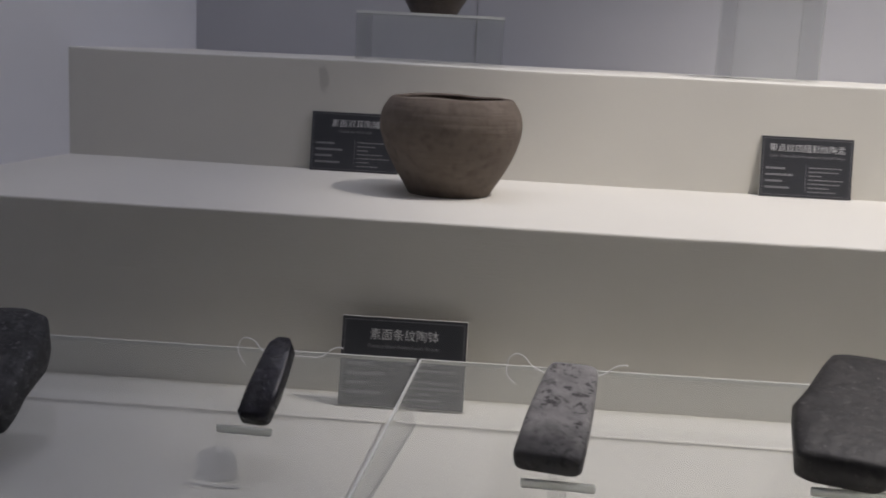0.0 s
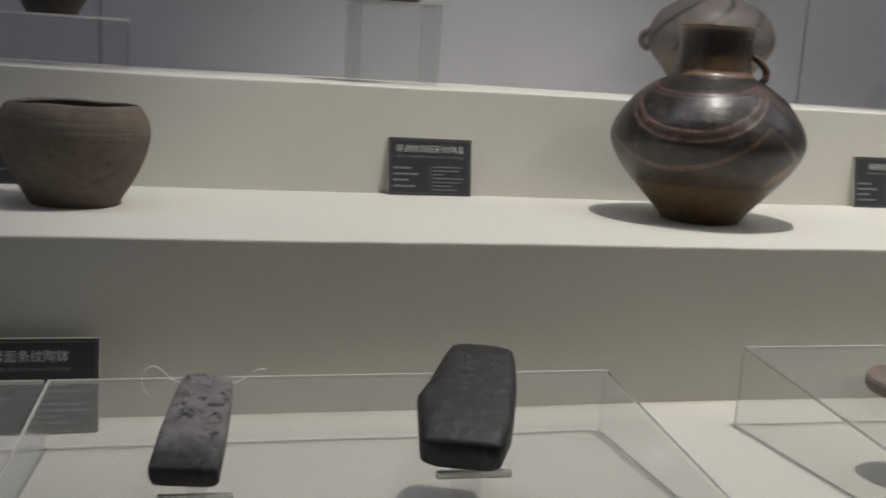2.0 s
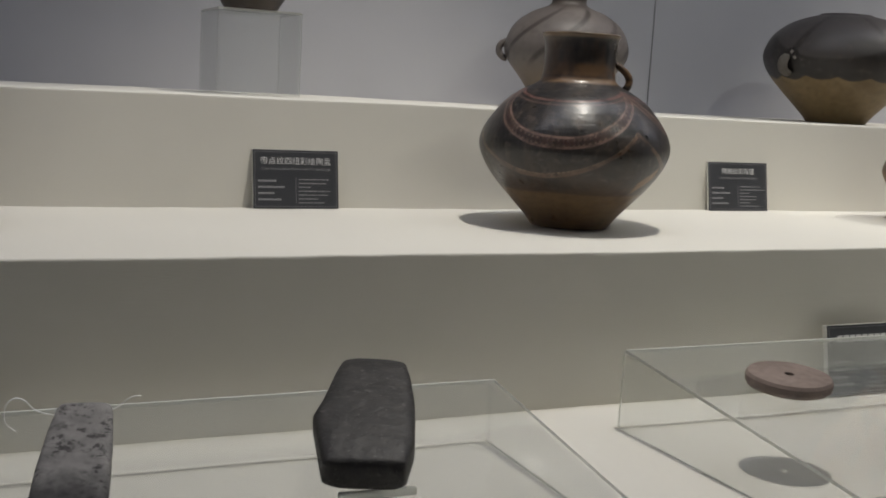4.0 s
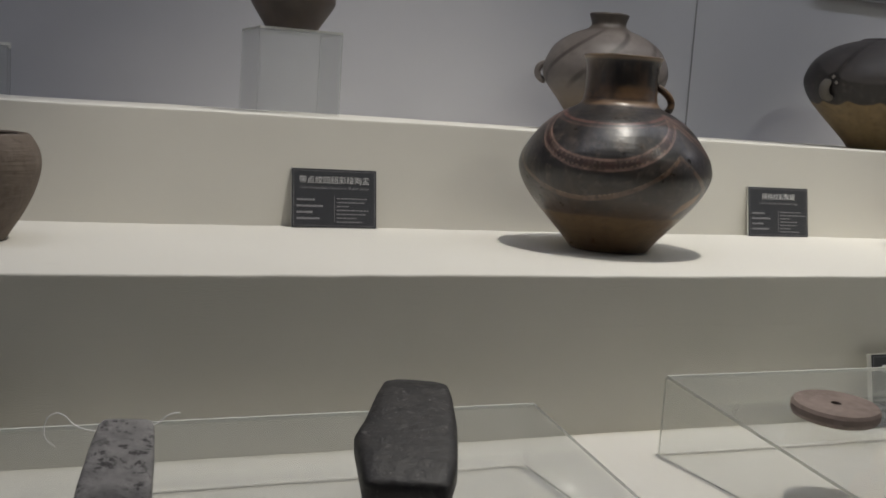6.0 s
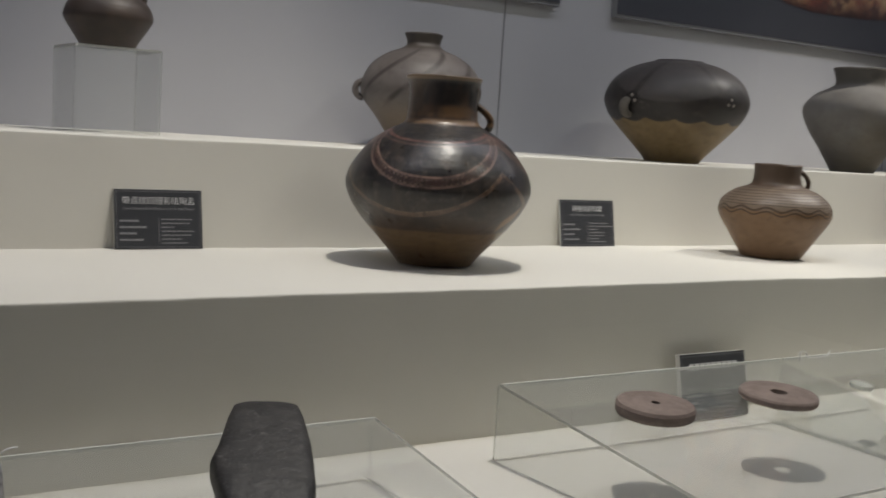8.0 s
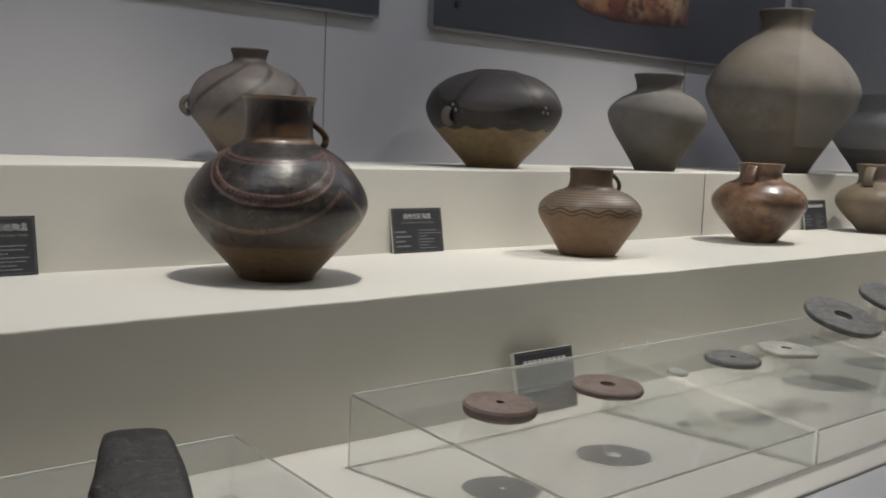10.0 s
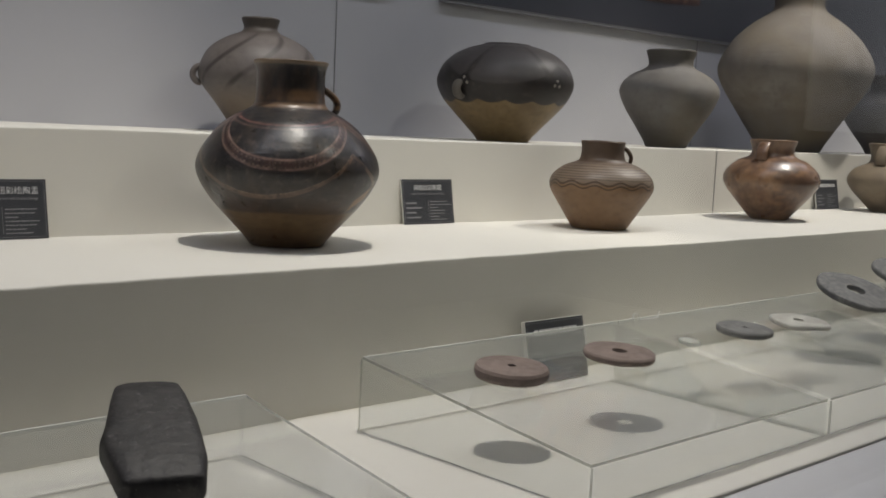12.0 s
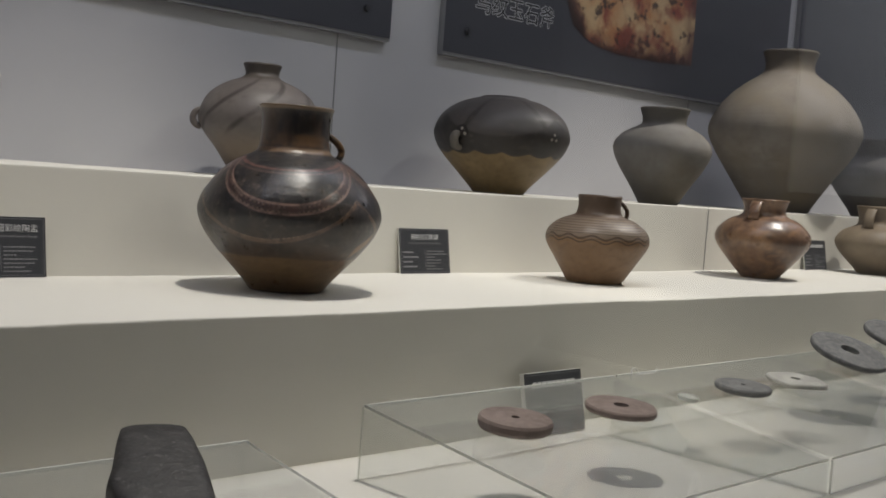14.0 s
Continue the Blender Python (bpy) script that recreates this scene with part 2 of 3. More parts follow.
structure("gallery_board", box(6.30, 6.355, -4.05, -1.45, 1.27, 3.0, 0.004), plain("pale_board", (0.78, 0.79, 0.80), 0.7, 2), "pale display board on the gallery side wall", "board")


def glass_material():
    m = bpy.data.materials.new("showcase_glass")
    m.use_nodes = True
    t = m.node_tree
    t.nodes.remove(t.nodes["Principled BSDF"])
    clear, gloss, mix = t.nodes.new("ShaderNodeBsdfTransparent"), t.nodes.new("ShaderNodeBsdfGlossy"), t.nodes.new("ShaderNodeMixShader")
    clear.inputs[0].default_value = (0.99, 0.995, 0.99, 1)
    gloss.inputs["Roughness"].default_value = 0.0
    face, steep, fac = t.nodes.new("ShaderNodeLayerWeight"), t.nodes.new("ShaderNodeMath"), t.nodes.new("ShaderNodeMapRange")
    steep.operation, steep.inputs[1].default_value = "POWER", 5.0
    fac.inputs[3].default_value, fac.inputs[4].default_value = 0.04, 1.0
    t.links.new(face.outputs["Facing"], steep.inputs[0])
    t.links.new(steep.outputs[0], fac.inputs[0])
    t.links.new(fac.outputs[0], mix.inputs[0])
    t.links.new(clear.outputs[0], mix.inputs[1])
    t.links.new(gloss.outputs[0], mix.inputs[2])
    t.links.new(mix.outputs[0], t.nodes["Material Output"].inputs[0])
    return m


structure("window_1", box(-0.50, X1, -1.256, -1.246, 0.744, CEIL - 0.001), glass_material(), "clear front glass of the showcase", "glass")


# ---- pottery ----
def lathe(profile, steps=72, wobble=0.0, seed=0.0, wall=0.006, smooth_rows=4):
    """A turned pot from (radius, height) pairs, outside then inside, with a slightly uneven hand-made round."""
    pts = []
    n = len(profile)
    for i in range(n - 1):                       # Catmull-Rom between the given radii
        p0, p1, p2, p3 = (profile[min(max(i + k, 0), n - 1)] for k in (-1, 0, 1, 2))
        for s in range(smooth_rows):
            u = s / smooth_rows
            pts.append(tuple(0.5 * (2 * p1[c] + (p2[c] - p0[c]) * u + (2 * p0[c] - 5 * p1[c] + 4 * p2[c] - p3[c]) * u * u + (3 * p1[c] - p0[c] - 3 * p2[c] + p3[c]) * u ** 3) for c in (0, 1)))
    pts.append(profile[-1])
    rim_r, rim_h = profile[-1]
    inner = [(max(r - wall, 0.004), h) for r, h in pts[::-1] if h > profile[0][1] + wall]
    rows = [(profile[0][0] - 0.004, 0.0)] + pts + [(rim_r - wall * 0.5, rim_h + wall * 0.35)] + inner
    bm = bmesh.new()
    rings = []
    for r, h in rows:
        ring = []
        for k in range(steps):
            a = 2 * math.pi * k / steps
            w = 1 + wobble * noise.noise((math.cos(a) * 1.3, math.sin(a) * 1.3, h * 9 + seed))
            dz = wobble * 0.10 * noise.noise((math.cos(a) * 1.5, math.sin(a) * 1.5, seed + 7)) * (h / rim_h)
            ring.append(bm.verts.new((math.cos(a) * r * w, math.sin(a) * r * w, max(h + dz, 0.0))))
        rings.append(ring)
    for a, b in zip(rings, rings[1:]):
        for k in range(steps):
            bm.faces.new((a[k], a[(k + 1) % steps], b[(k + 1) % steps], b[k]))
    bm.faces.new(rings[0][::-1])
    bm.faces.new(rings[-1])
    return bm


def tube(points, radii, sides=10, flat=1.0):
    """A bent bar along points; flat widens it sideways into a strap."""
    bm = bmesh.new()
    pts = [Vector(p) for p in points]
    rings = []
    plane = (pts[len(pts) // 2] - pts[0]).cross(pts[-1] - pts[0])
    side = plane.normalized() if plane.length > 1e-9 else Vector((0, 1, 0))
    for i, p in enumerate(pts):
        ahead = (pts[min(i + 1, len(pts) - 1)] - pts[max(i - 1, 0)]).normalized()
        s = (side - ahead * side.dot(ahead)).normalized()
        up = ahead.cross(s)
        r = radii if isinstance(radii, float) else radii[i]
        rings.append([bm.verts.new(p + s * math.cos(a) * r * flat + up * math.sin(a) * r) for a in (2 * math.pi * k / sides for k in range(sides))])
    for a, b in zip(rings, rings[1:]):
        for k in range(sides):
            bm.faces.new((a[k], a[(k + 1) % sides], b[(k + 1) % sides], b[k]))
    bm.faces.new(rings[0][::-1])
    bm.faces.new(rings[-1])
    bmesh.ops.recalc_face_normals(bm, faces=bm.faces)
    return bm


def loop_handle(angle, r_top, z_top, r_low, z_low, reach, thick, flat=1.6, n=12):
    """A strap handle in the upright plane at an angle (degrees) round the pot."""
    a = radians(angle)
    pts = []
    for k in range(n + 1):
        u = k / n
        r = r_top + (r_low - r_top) * u + reach * math.sin(math.pi * u) ** 0.8
        z = z_top + (z_low - z_top) * u
        pts.append((math.cos(a) * r, math.sin(a) * r, z))
    return tube(pts, thick, 10, flat)


def ear(angle, r, z, size, thick):
    """A small upright ring lug standing out from the pot."""
    a = radians(angle)
    pts = []
    for k in range(13):
        u = math.pi * (k / 12) - math.pi / 2
        pts.append((math.cos(a) * (r + size * math.cos(u)), math.sin(a) * (r + size * math.cos(u)), z + size * math.sin(u)))
    return tube(pts, thick, 10, 1.7)


def round_angle(m):
    """The angle round the pot (0 at local -y, growing towards +x) and the height."""
    x, y, z = m.xyz()
    return x.op("ARCTAN2", y * -1.0), z


def painted_black_jar():
    m = clay("black_painted_pottery", (0.175, 0.110, 0.056), (0.080, 0.050, 0.028), (0.25, 0.155, 0.075), 0.38, 0.5, 0.35)
    th, z = round_angle(m)
    wob = (m.noise(14, 3) - 0.5) * 0.010
    black = (z + wob).step(0.064, 0.0025)
    m.mix(black, (0.0165, 0.0150, 0.0155))
    m.mix(black * m.noise(16, 6, 0.72).step(0.53, 0.10) * 0.6, (0.046, 0.041, 0.040))
    m.mix(black * m.noise(34, 5, 0.7, (1, 1, 0.35)).step(0.56, 0.08) * 0.5, (0.075, 0.058, 0.043))
    m.mix(black * m.noise(75, 5, 0.75).step(0.60, 0.05) * 0.5, (0.14, 0.11, 0.09))
    m.mix(black * (1.0 - z.step(0.098, 0.03)) * m.noise(11, 5, 0.7).step(0.49, 0.10) * 0.6, (0.105, 0.064, 0.036))
    m.mix(black * m.noise(150, 4, 0.7, (1, 1, 0.25)).step(0.62, 0.05) * 0.35, (0.12, 0.105, 0.09))
    phi = (th + 0.15).wrap(-1.047, 1.047)
    psi = (th + 0.33).wrap(-1.047, 1.047)
    worn = m.noise(60, 4, 0.7).step(0.45, 0.16)
    sway = (m.noise(9, 2) - 0.5) * 0.008
    arc = z - 0.144 - phi * phi * 0.068 + sway
    red, rust, cream = (0.25, 0.165, 0.135), (0.20, 0.125, 0.085), (0.36, 0.27, 0.19)
    m.mix(arc.band(0.0095, 0.002) * worn * 0.45, (0.10, 0.045, 0.040))
    m.mix((arc - 0.0080).band(0.0020, 0.0012) * worn * 0.95, red)
    m.mix((arc + 0.0080).band(0.0020, 0.0012) * worn * 0.95, red)
    dash = (th * 120.0 + (m.noise(30, 2) - 0.5) * 14.0).sin().step(0.1, 0.7) * m.noise(45, 3).step(0.46, 0.12)
    m.mix((arc - 0.0035).band(0.0014) * dash * 0.35, cream)
    m.mix((arc + 0.0045).band(0.0012) * dash * 0.4, cream)
    low = z - 0.091 - psi * psi * 0.064 + sway
    m.mix(low.band(0.0040, 0.0014) * worn * 0.8, rust)
    m.mix((low - 0.0035).band(0.0009) * dash * 0.5, cream)
    top = z - 0.204 - phi * phi * 0.016
    m.mix((top - 0.003).band(0.0018) * worn * 0.8, (0.19, 0.09, 0.075))
    m.mix((top + 0.003).band(0.0013, 0.001) * worn * 0.5, (0.22, 0.13, 0.11))
    tri = (th - 1.02).band(0.14, 0.03) * (z - 0.088 - (th - 1.02) * 0.09).band(0.010, 0.002)
    m.mix(tri * 0.8, (0.24, 0.13, 0.06))
    m.mix((z - 0.241).band(0.004, 0.002) * 0.7, (0.24, 0.15, 0.085))
    m.mix((z - 0.257).band(0.010, 0.004) * m.noise(26, 4).step(0.48, 0.08) * 0.7, (0.19, 0.105, 0.05))
    m.mix((z - 0.280).band(0.036, 0.010) * m.noise(30, 4, 0.6, (1, 1, 0.3)).step(0.50, 0.10) * 0.6, (0.12, 0.074, 0.045))
    m.mix((z - 0.313).band(0.003, 0.002) * 0.7, (0.28, 0.19, 0.11))
    m.rough(m.noise(24, 5, 0.65) * 0.42 + 0.13)
    return m.done()


def eyed_black_jar():
    m = clay("black_shoulder_pottery", (0.24, 0.165, 0.075), (0.12, 0.08, 0.035), (0.31, 0.22, 0.11), 0.42, 0.4, 0.25)
    th, z = round_angle(m)
    edge = z - 0.104 + (th * 7.0).sin().size() * 0.008 + (m.noise(16, 3) - 0.5) * 0.008
    black = edge.step(0.0, 0.002)
    m.mix(black, (0.028, 0.024, 0.022))
    lobe = (th + 0.10).wrap(-1.0, 1.0)
    dome = (z - 0.142 - lobe * lobe * 0.055).step(0.0, 0.003)
    m.mix(dome * (m.noise(11, 4).step(0.36, 0.2) * 0.4 + 0.6), (0.074, 0.066, 0.063))
    for at, lean in ((-0.35, 3.0), (0.45, -2.5)):
        m.mix((th - at - (z - 0.24) * lean).band(0.05, 0.02) * z.step(0.15, 0.01) * 0.85, (0.032, 0.026, 0.024))
    for at in (-0.62, 0.80):
        d = ((th - at) * 0.17).op("POWER", 2.0) + (z - 0.148).op("POWER", 2.0)
        m.mix(d.less(0.00034), (0.018, 0.015, 0.014))
        for ox, oz in ((-0.009, -0.004), (0.008, -0.005), (0.0, 0.008)):
            s = ((th - at) * 0.17 - ox).size() + (z - 0.148 - oz).size()
            m.mix(s.less(0.0052) * 0.8, (0.34, 0.31, 0.27))
    m.mix(black * m.noise(80, 5, 0.75).step(0.60, 0.05) * 0.4, (0.15, 0.12, 0.10))
    m.rough(m.noise(18, 4) * 0.30 + 0.34)
    return m.done()


def striped_pot():
    m = clay("striped_tan_pottery", (0.215, 0.128, 0.068), (0.120, 0.067, 0.035), (0.27, 0.170, 0.097), 0.50, 0.4, 0.35)
    th, z = round_angle(m)
    m.mix(z.step(0.103, 0.004) * 0.8, (0.185, 0.148, 0.115))
    wave = (th * 13.0).sin() * 0.0038 + (m.noise(9, 2) - 0.5) * 0.006
    ink = (0.060, 0.035, 0.022)
    m.mix((z - 0.107 + wave).band(0.0022) * 0.9, ink).mix((z - 0.099 + wave).band(0.0018) * 0.85, ink)
    for k in range(7):
        m.mix((z - 0.1155 - 0.0056 * k + (m.noise(20, 2) - 0.5) * 0.004).band(0.0009) * m.noise(40, 3).step(0.38, 0.1) * 0.9, ink)
    m.mix(z.step(0.152, 0.002) * m.noise(18, 4).step(0.40, 0.1) * 0.85, (0.075, 0.046, 0.030))
    m.rough(m.noise(18, 4) * 0.25 + 0.35)
    return m.done()


def streaked_jar():
    m = clay("streaked_grey_pottery", (0.122, 0.106, 0.100), (0.075, 0.063, 0.058), (0.17, 0.150, 0.138), 0.50, 0.4, 0.25)
    th, z = round_angle(m)
    streak = (th * 4.0 - z * 42.0).sin().band(0.26, 0.12) * z.step(0.095, 0.01)
    m.mix(streak * m.noise(22, 4).step(0.36, 0.1) * 0.9, (0.042, 0.034, 0.031))
    m.mix((1.0 - z.step(0.085, 0.02)) * 0.5, (0.19, 0.135, 0.085))
    m.mix((z + (m.noise(20, 4) - 0.5) * 0.012).step(0.212, 0.006) * 0.8, (0.055, 0.045, 0.038))
    return m.done()


def pot(name, label, x, y, z, turn, material, profile, handles=(), group="", wobble=0.012, wall=0.006):
    ob = thing(name, label, "pottery", pose(x, y, z, 0, 0, turn), group)
    body = part("body", lathe(profile, 80, wobble, x * 3.7, wall), material, ob, smooth=True)
    for kind, args, *own in handles:
        part("handle" if kind is loop_handle else "lug", kind(*args), own[0] if own else material, ob, smooth=True)
    return ob


BLACK_JAR = painted_black_jar()
PALECLAY = clay("pale_grey_pottery", (0.15, 0.135, 0.115), (0.09, 0.078, 0.066), (0.20, 0.18, 0.155), 0.7, 0.3, 0.4).done()
GREYCLAY = clay("grey_brown_pottery", (0.172, 0.140, 0.114), (0.092, 0.072, 0.058), (0.235, 0.195, 0.165), 0.85, 0.2, 1.0).done()


def dark_necked(name, base, dark, light, neck, foot):
    """Dusty earthenware, browner at the neck and darker in a band at the foot."""
    m = clay(name, base, dark, light, 0.85, 0.2, 0.5)
    th, z = round_angle(m)
    ragged = z + (m.noise(12, 4) - 0.5) * 0.03
    m.mix(ragged.step(neck, 0.008) * 0.75, [c * 0.9 for c in dark])
    m.mix((1.0 - ragged.step(foot, 0.012)) * 0.5, [c * 0.95 for c in dark])
    # Paler shoulder band: dust together with the shoulder's lighter shading, put into colour.
    m.mix((ragged - neck * 0.72).band(neck * 0.22, neck * 0.12) * m.noise(7, 4).step(0.42, 0.16) * 0.5, [c * 1.02 for c in light])
    m.mix(m.noise(5, 4).step(0.55, 0.12) * 0.4, (0.17, 0.135, 0.08))
    return m.done()


GREYJAR = dark_necked("dusty_grey_pottery", (0.168, 0.158, 0.146), (0.112, 0.102, 0.090), (0.215, 0.205, 0.196), 0.236, 0.06)
BIGCLAY = dark_necked("dusty_buff_pottery", (0.152, 0.136, 0.118), (0.090, 0.077, 0.064), (0.200, 0.184, 0.167), 0.485, 0.14)
SHINY = clay("polished_brown_pottery", (0.235, 0.135, 0.08), (0.085, 0.050, 0.034), (0.42, 0.27, 0.16), 0.30, 0.5, 0.25)
SHINY.mix(SHINY.noise(13, 5, 0.7, (1, 1, 0.5)).step(0.52, 0.07) * 0.7, (0.075, 0.042, 0.030)).mix(SHINY.noise(10, 4, 0.6, (1, 1, 1.6)).step(0.60, 0.06) * 0.6, (0.36, 0.20, 0.10))
SHINY.rough(SHINY.noise(20, 4) * 0.30 + 0.16)
SHINY = SHINY.done()
BUFF = clay("buff_pottery", (0.205, 0.162, 0.112), (0.13, 0.098, 0.066), (0.27, 0.22, 0.155), 0.5, 0.4, 0.3).done()
DARKPOT = clay("dark_brown_pottery", (0.055, 0.040, 0.033), (0.024, 0.019, 0.017), (0.10, 0.068, 0.050), 0.5, 0.4, 0.4).done()

pot("pottery_bowl", "plain grey-brown pottery bowl with inturned rim on the middle step", 0.347, -0.21, Z2, 0, GREYCLAY,
    [(0.060, 0), (0.066, 0.010), (0.081, 0.034), (0.0945, 0.060), (0.1030, 0.085), (0.1055, 0.105), (0.1015, 0.124), (0.091, 0.141)], wobble=0.03, wall=0.008)
pot("painted_jar", "black painted pottery jar with red garland lines and one handle", 1.339, -0.222, Z2, -31.6, BLACK_JAR,
    [(0.064, 0), (0.078, 0.018), (0.100, 0.042), (0.124, 0.068), (0.146, 0.098), (0.158, 0.127), (0.156, 0.149), (0.146, 0.170), (0.121, 0.202), (0.093, 0.223), (0.066, 0.237), (0.0595, 0.252), (0.0585, 0.280), (0.060, 0.302), (0.065, 0.315)],
    [(loop_handle, (10, 0.057, 0.272, 0.078, 0.230, 0.015, 0.006, 1.7))])
pot("painted_jar", "grey pottery jar with dark diagonal streaks and ring lugs", 1.606, 0.286, Z3, -33, streaked_jar(),
    [(0.055, 0), (0.070, 0.025), (0.098, 0.065), (0.124, 0.098), (0.134, 0.122), (0.130, 0.150), (0.112, 0.182), (0.080, 0.205), (0.050, 0.217), (0.038, 0.226), (0.038, 0.236), (0.043, 0.250)],
    [(ear, (184, 0.127, 0.122, 0.018, 0.0076))], wobble=0.02)
pot("painted_jar", "wide black-shouldered jar with tan base and ring lugs", 2.294, 0.19, Z3, -45, eyed_black_jar(),
    [(0.066, 0), (0.078, 0.016), (0.105, 0.045), (0.138, 0.080), (0.164, 0.112), (0.178, 0.145), (0.174, 0.172), (0.158, 0.200), (0.128, 0.224), (0.094, 0.239), (0.066, 0.246), (0.060, 0.249)],
    [(ear, (a, 0.167, 0.128, 0.019, 0.0078), PALECLAY) for a in (-131, 49)])
pot("pottery_jar", "dusty grey pottery jar with flared neck on the top step", 2.928, 0.13, Z3, -50, GREYJAR,
    [(0.058, 0), (0.068, 0.0196), (0.096, 0.0637), (0.126, 0.1098), (0.144, 0.1548), (0.138, 0.1842), (0.112, 0.2117), (0.078, 0.2293), (0.066, 0.2391), (0.066, 0.2568), (0.075, 0.2822)], wobble=0.02)
pot("pottery_jar", "large dusty buff pottery jar with short neck on the top step", 3.668, 0.15, Z3, -60, BIGCLAY,
    [(0.1034, 0), (0.1231, 0.03872), (0.1724, 0.1162), (0.2246, 0.1936), (0.2551, 0.2614), (0.2482, 0.3146), (0.2118, 0.3727), (0.1576, 0.4259), (0.1034, 0.4646), (0.08471, 0.484), (0.08274, 0.513), (0.09358, 0.5479)], wobble=0.015, wall=0.01)
pot("pottery_jar", "dark-necked pottery jar at the far end of the top step", 4.52, 0.20, Z3, -60, GREYJAR,
    [(0.080, 0), (0.105, 0.040), (0.150, 0.100), (0.178, 0.150), (0.165, 0.195), (0.120, 0.225), (0.085, 0.245), (0.082, 0.275), (0.095, 0.310)])
pot("handled_pot", "small tan pottery pot with wavy painted line and one handle", 2.221, -0.205, Z2, -50, striped_pot(),
    [(0.06304, 0), (0.07289, 0.01544), (0.09456, 0.05018), (0.1143, 0.08203), (0.1192, 0.1004), (0.1123, 0.1216), (0.08668, 0.1428), (0.05713, 0.1544), (0.05023, 0.166), (0.04925, 0.1833), (0.05122, 0.1988)],
    [(loop_handle, (15, 0.048, 0.188, 0.064, 0.151, 0.010, 0.0045, 1.9))], wobble=0.02)
pot("handled_pot", "polished reddish-brown pottery pot with strap handle", 2.994, -0.187, Z2, -58, SHINY,
    [(0.05018, 0), (0.06176, 0.01351), (0.09264, 0.04825), (0.1197, 0.08203), (0.1312, 0.1081), (0.1235, 0.1351), (0.09457, 0.1621), (0.06755, 0.1737), (0.0579, 0.1853), (0.05886, 0.2007), (0.06562, 0.22)],
    [(loop_handle, (-112, 0.061, 0.214, 0.086, 0.166, 0.012, 0.005, 3.4)), (loop_handle, (68, 0.061, 0.214, 0.086, 0.166, 0.012, 0.005, 3.4))], wobble=0.02)
pot("handled_pot", "buff pottery pot with strap handle on the middle step", 3.80, -0.16, Z2, -58, BUFF,
    [(0.060, 0), (0.075, 0.020), (0.110, 0.055), (0.136, 0.090), (0.138, 0.115), (0.118, 0.142), (0.080, 0.160), (0.070, 0.175), (0.072, 0.200), (0.080, 0.225)],
    [(loop_handle, (-120, 0.072, 0.218, 0.094, 0.155, 0.014, 0.005, 3.6))], wobble=0.02)


# ---- clear acrylic stands ----
def sheet(parent, corners, thick, name, rims, pane_material=None):
    """A flat clear panel from four corners; rims: for each side that shows, the side's number and its edge material."""
    c = [Vector(p) for p in corners]
    n = (c[1] - c[0]).cross(c[3] - c[0]).normalized() * thick
    bm = bmesh.new()
    a, b = [bm.verts.new(p) for p in c], [bm.verts.new(p + n) for p in c]
    bm.faces.new(a[::-1])
    bm.faces.new(b)
    pane = part(name, bm, pane_material or ACRYLIC, parent)
    for k, material in rims.items():
        p, q = c[k], c[(k + 1) % 4]
        rim = bmesh.new()
        if material is EDGE:                     # a narrow solid strip along the cut edge
            inward = n.cross(q - p).normalized() * 0.0022
            ring_a, ring_b = ([rim.verts.new(e + o) for o in (-n * 0.05, inward - n * 0.05, inward + n * 1.05, n * 1.05)] for e in (p, q))
            for m_ in range(4):
                rim.faces.new((ring_a[m_], ring_a[(m_ + 1) % 4], ring_b[(m_ + 1) % 4], ring_b[m_]))
            rim.faces.new(ring_a[::-1])
            rim.faces.new(ring_b)
            bmesh.ops.recalc_face_normals(rim, faces=rim.faces)
        else:
            rim.faces.new([rim.verts.new(e) for e in (p, q, q + n, p + n)])
        part("polished_edge", rim, material, pane, "polished acrylic edge with its glint put into the colour" if material is EDGE else "acrylic edge with shade put into its grey colour")
    return pane


def riser_box(x0, x1, yb, yf, zb, zf, label, right=True, skew=(0.0, 0.0)):
    """A clear acrylic riser: sloping top, back, front and its ends."""
    ob = thing("acrylic_riser", label, "display stand", pose(x0, yb, Z1 + 0.001), "clear risers on the lowest step")
    w, d, hb, hf, t = x1 - x0, yf - yb, zb - Z1, zf - Z1, 0.004
    a, b = skew[0], w + skew[1]
    rims = {0: EDGE_SHADED, 2: EDGE}
    if x1 in (1.023, 3.0):
        rims[1] = EDGE_SHADED
    if x0 in (-0.32, 1.219):
        rims[3] = EDGE_SHADED
    elif x0 == 0.342:
        rims[3] = EDGE
    sheet(ob, [(a, d, hf), (b, d, hf), (w, 0, hb), (0, 0, hb)], t, "top_panel", rims)
    sheet(ob, [(0, 0, 0), (0, 0, hb), (w, 0, hb), (w, 0, 0)], t, "back_panel", {0: EDGE_SHADED} if x0 in (-0.32, 1.219) else {})
    sheet(ob, [(a, d, 0), (b, d, 0), (b, d, hf), (a, d, hf)], t, "front_panel", {0: EDGE_SHADED, 3: EDGE_SHADED})
    sheet(ob, [(0, 0, 0), (a, d, 0), (a, d, hf), (0, 0, hb)], t, "side_panel", {0: EDGE_SHADED})
    if right:
        sheet(ob, [(w - t, 0, 0), (b - t, d, 0), (b - t, d, hf), (w - t, 0, hb)], t, "side_panel", {0: EDGE_SHADED})
    return ob


SLOPE = 0.127
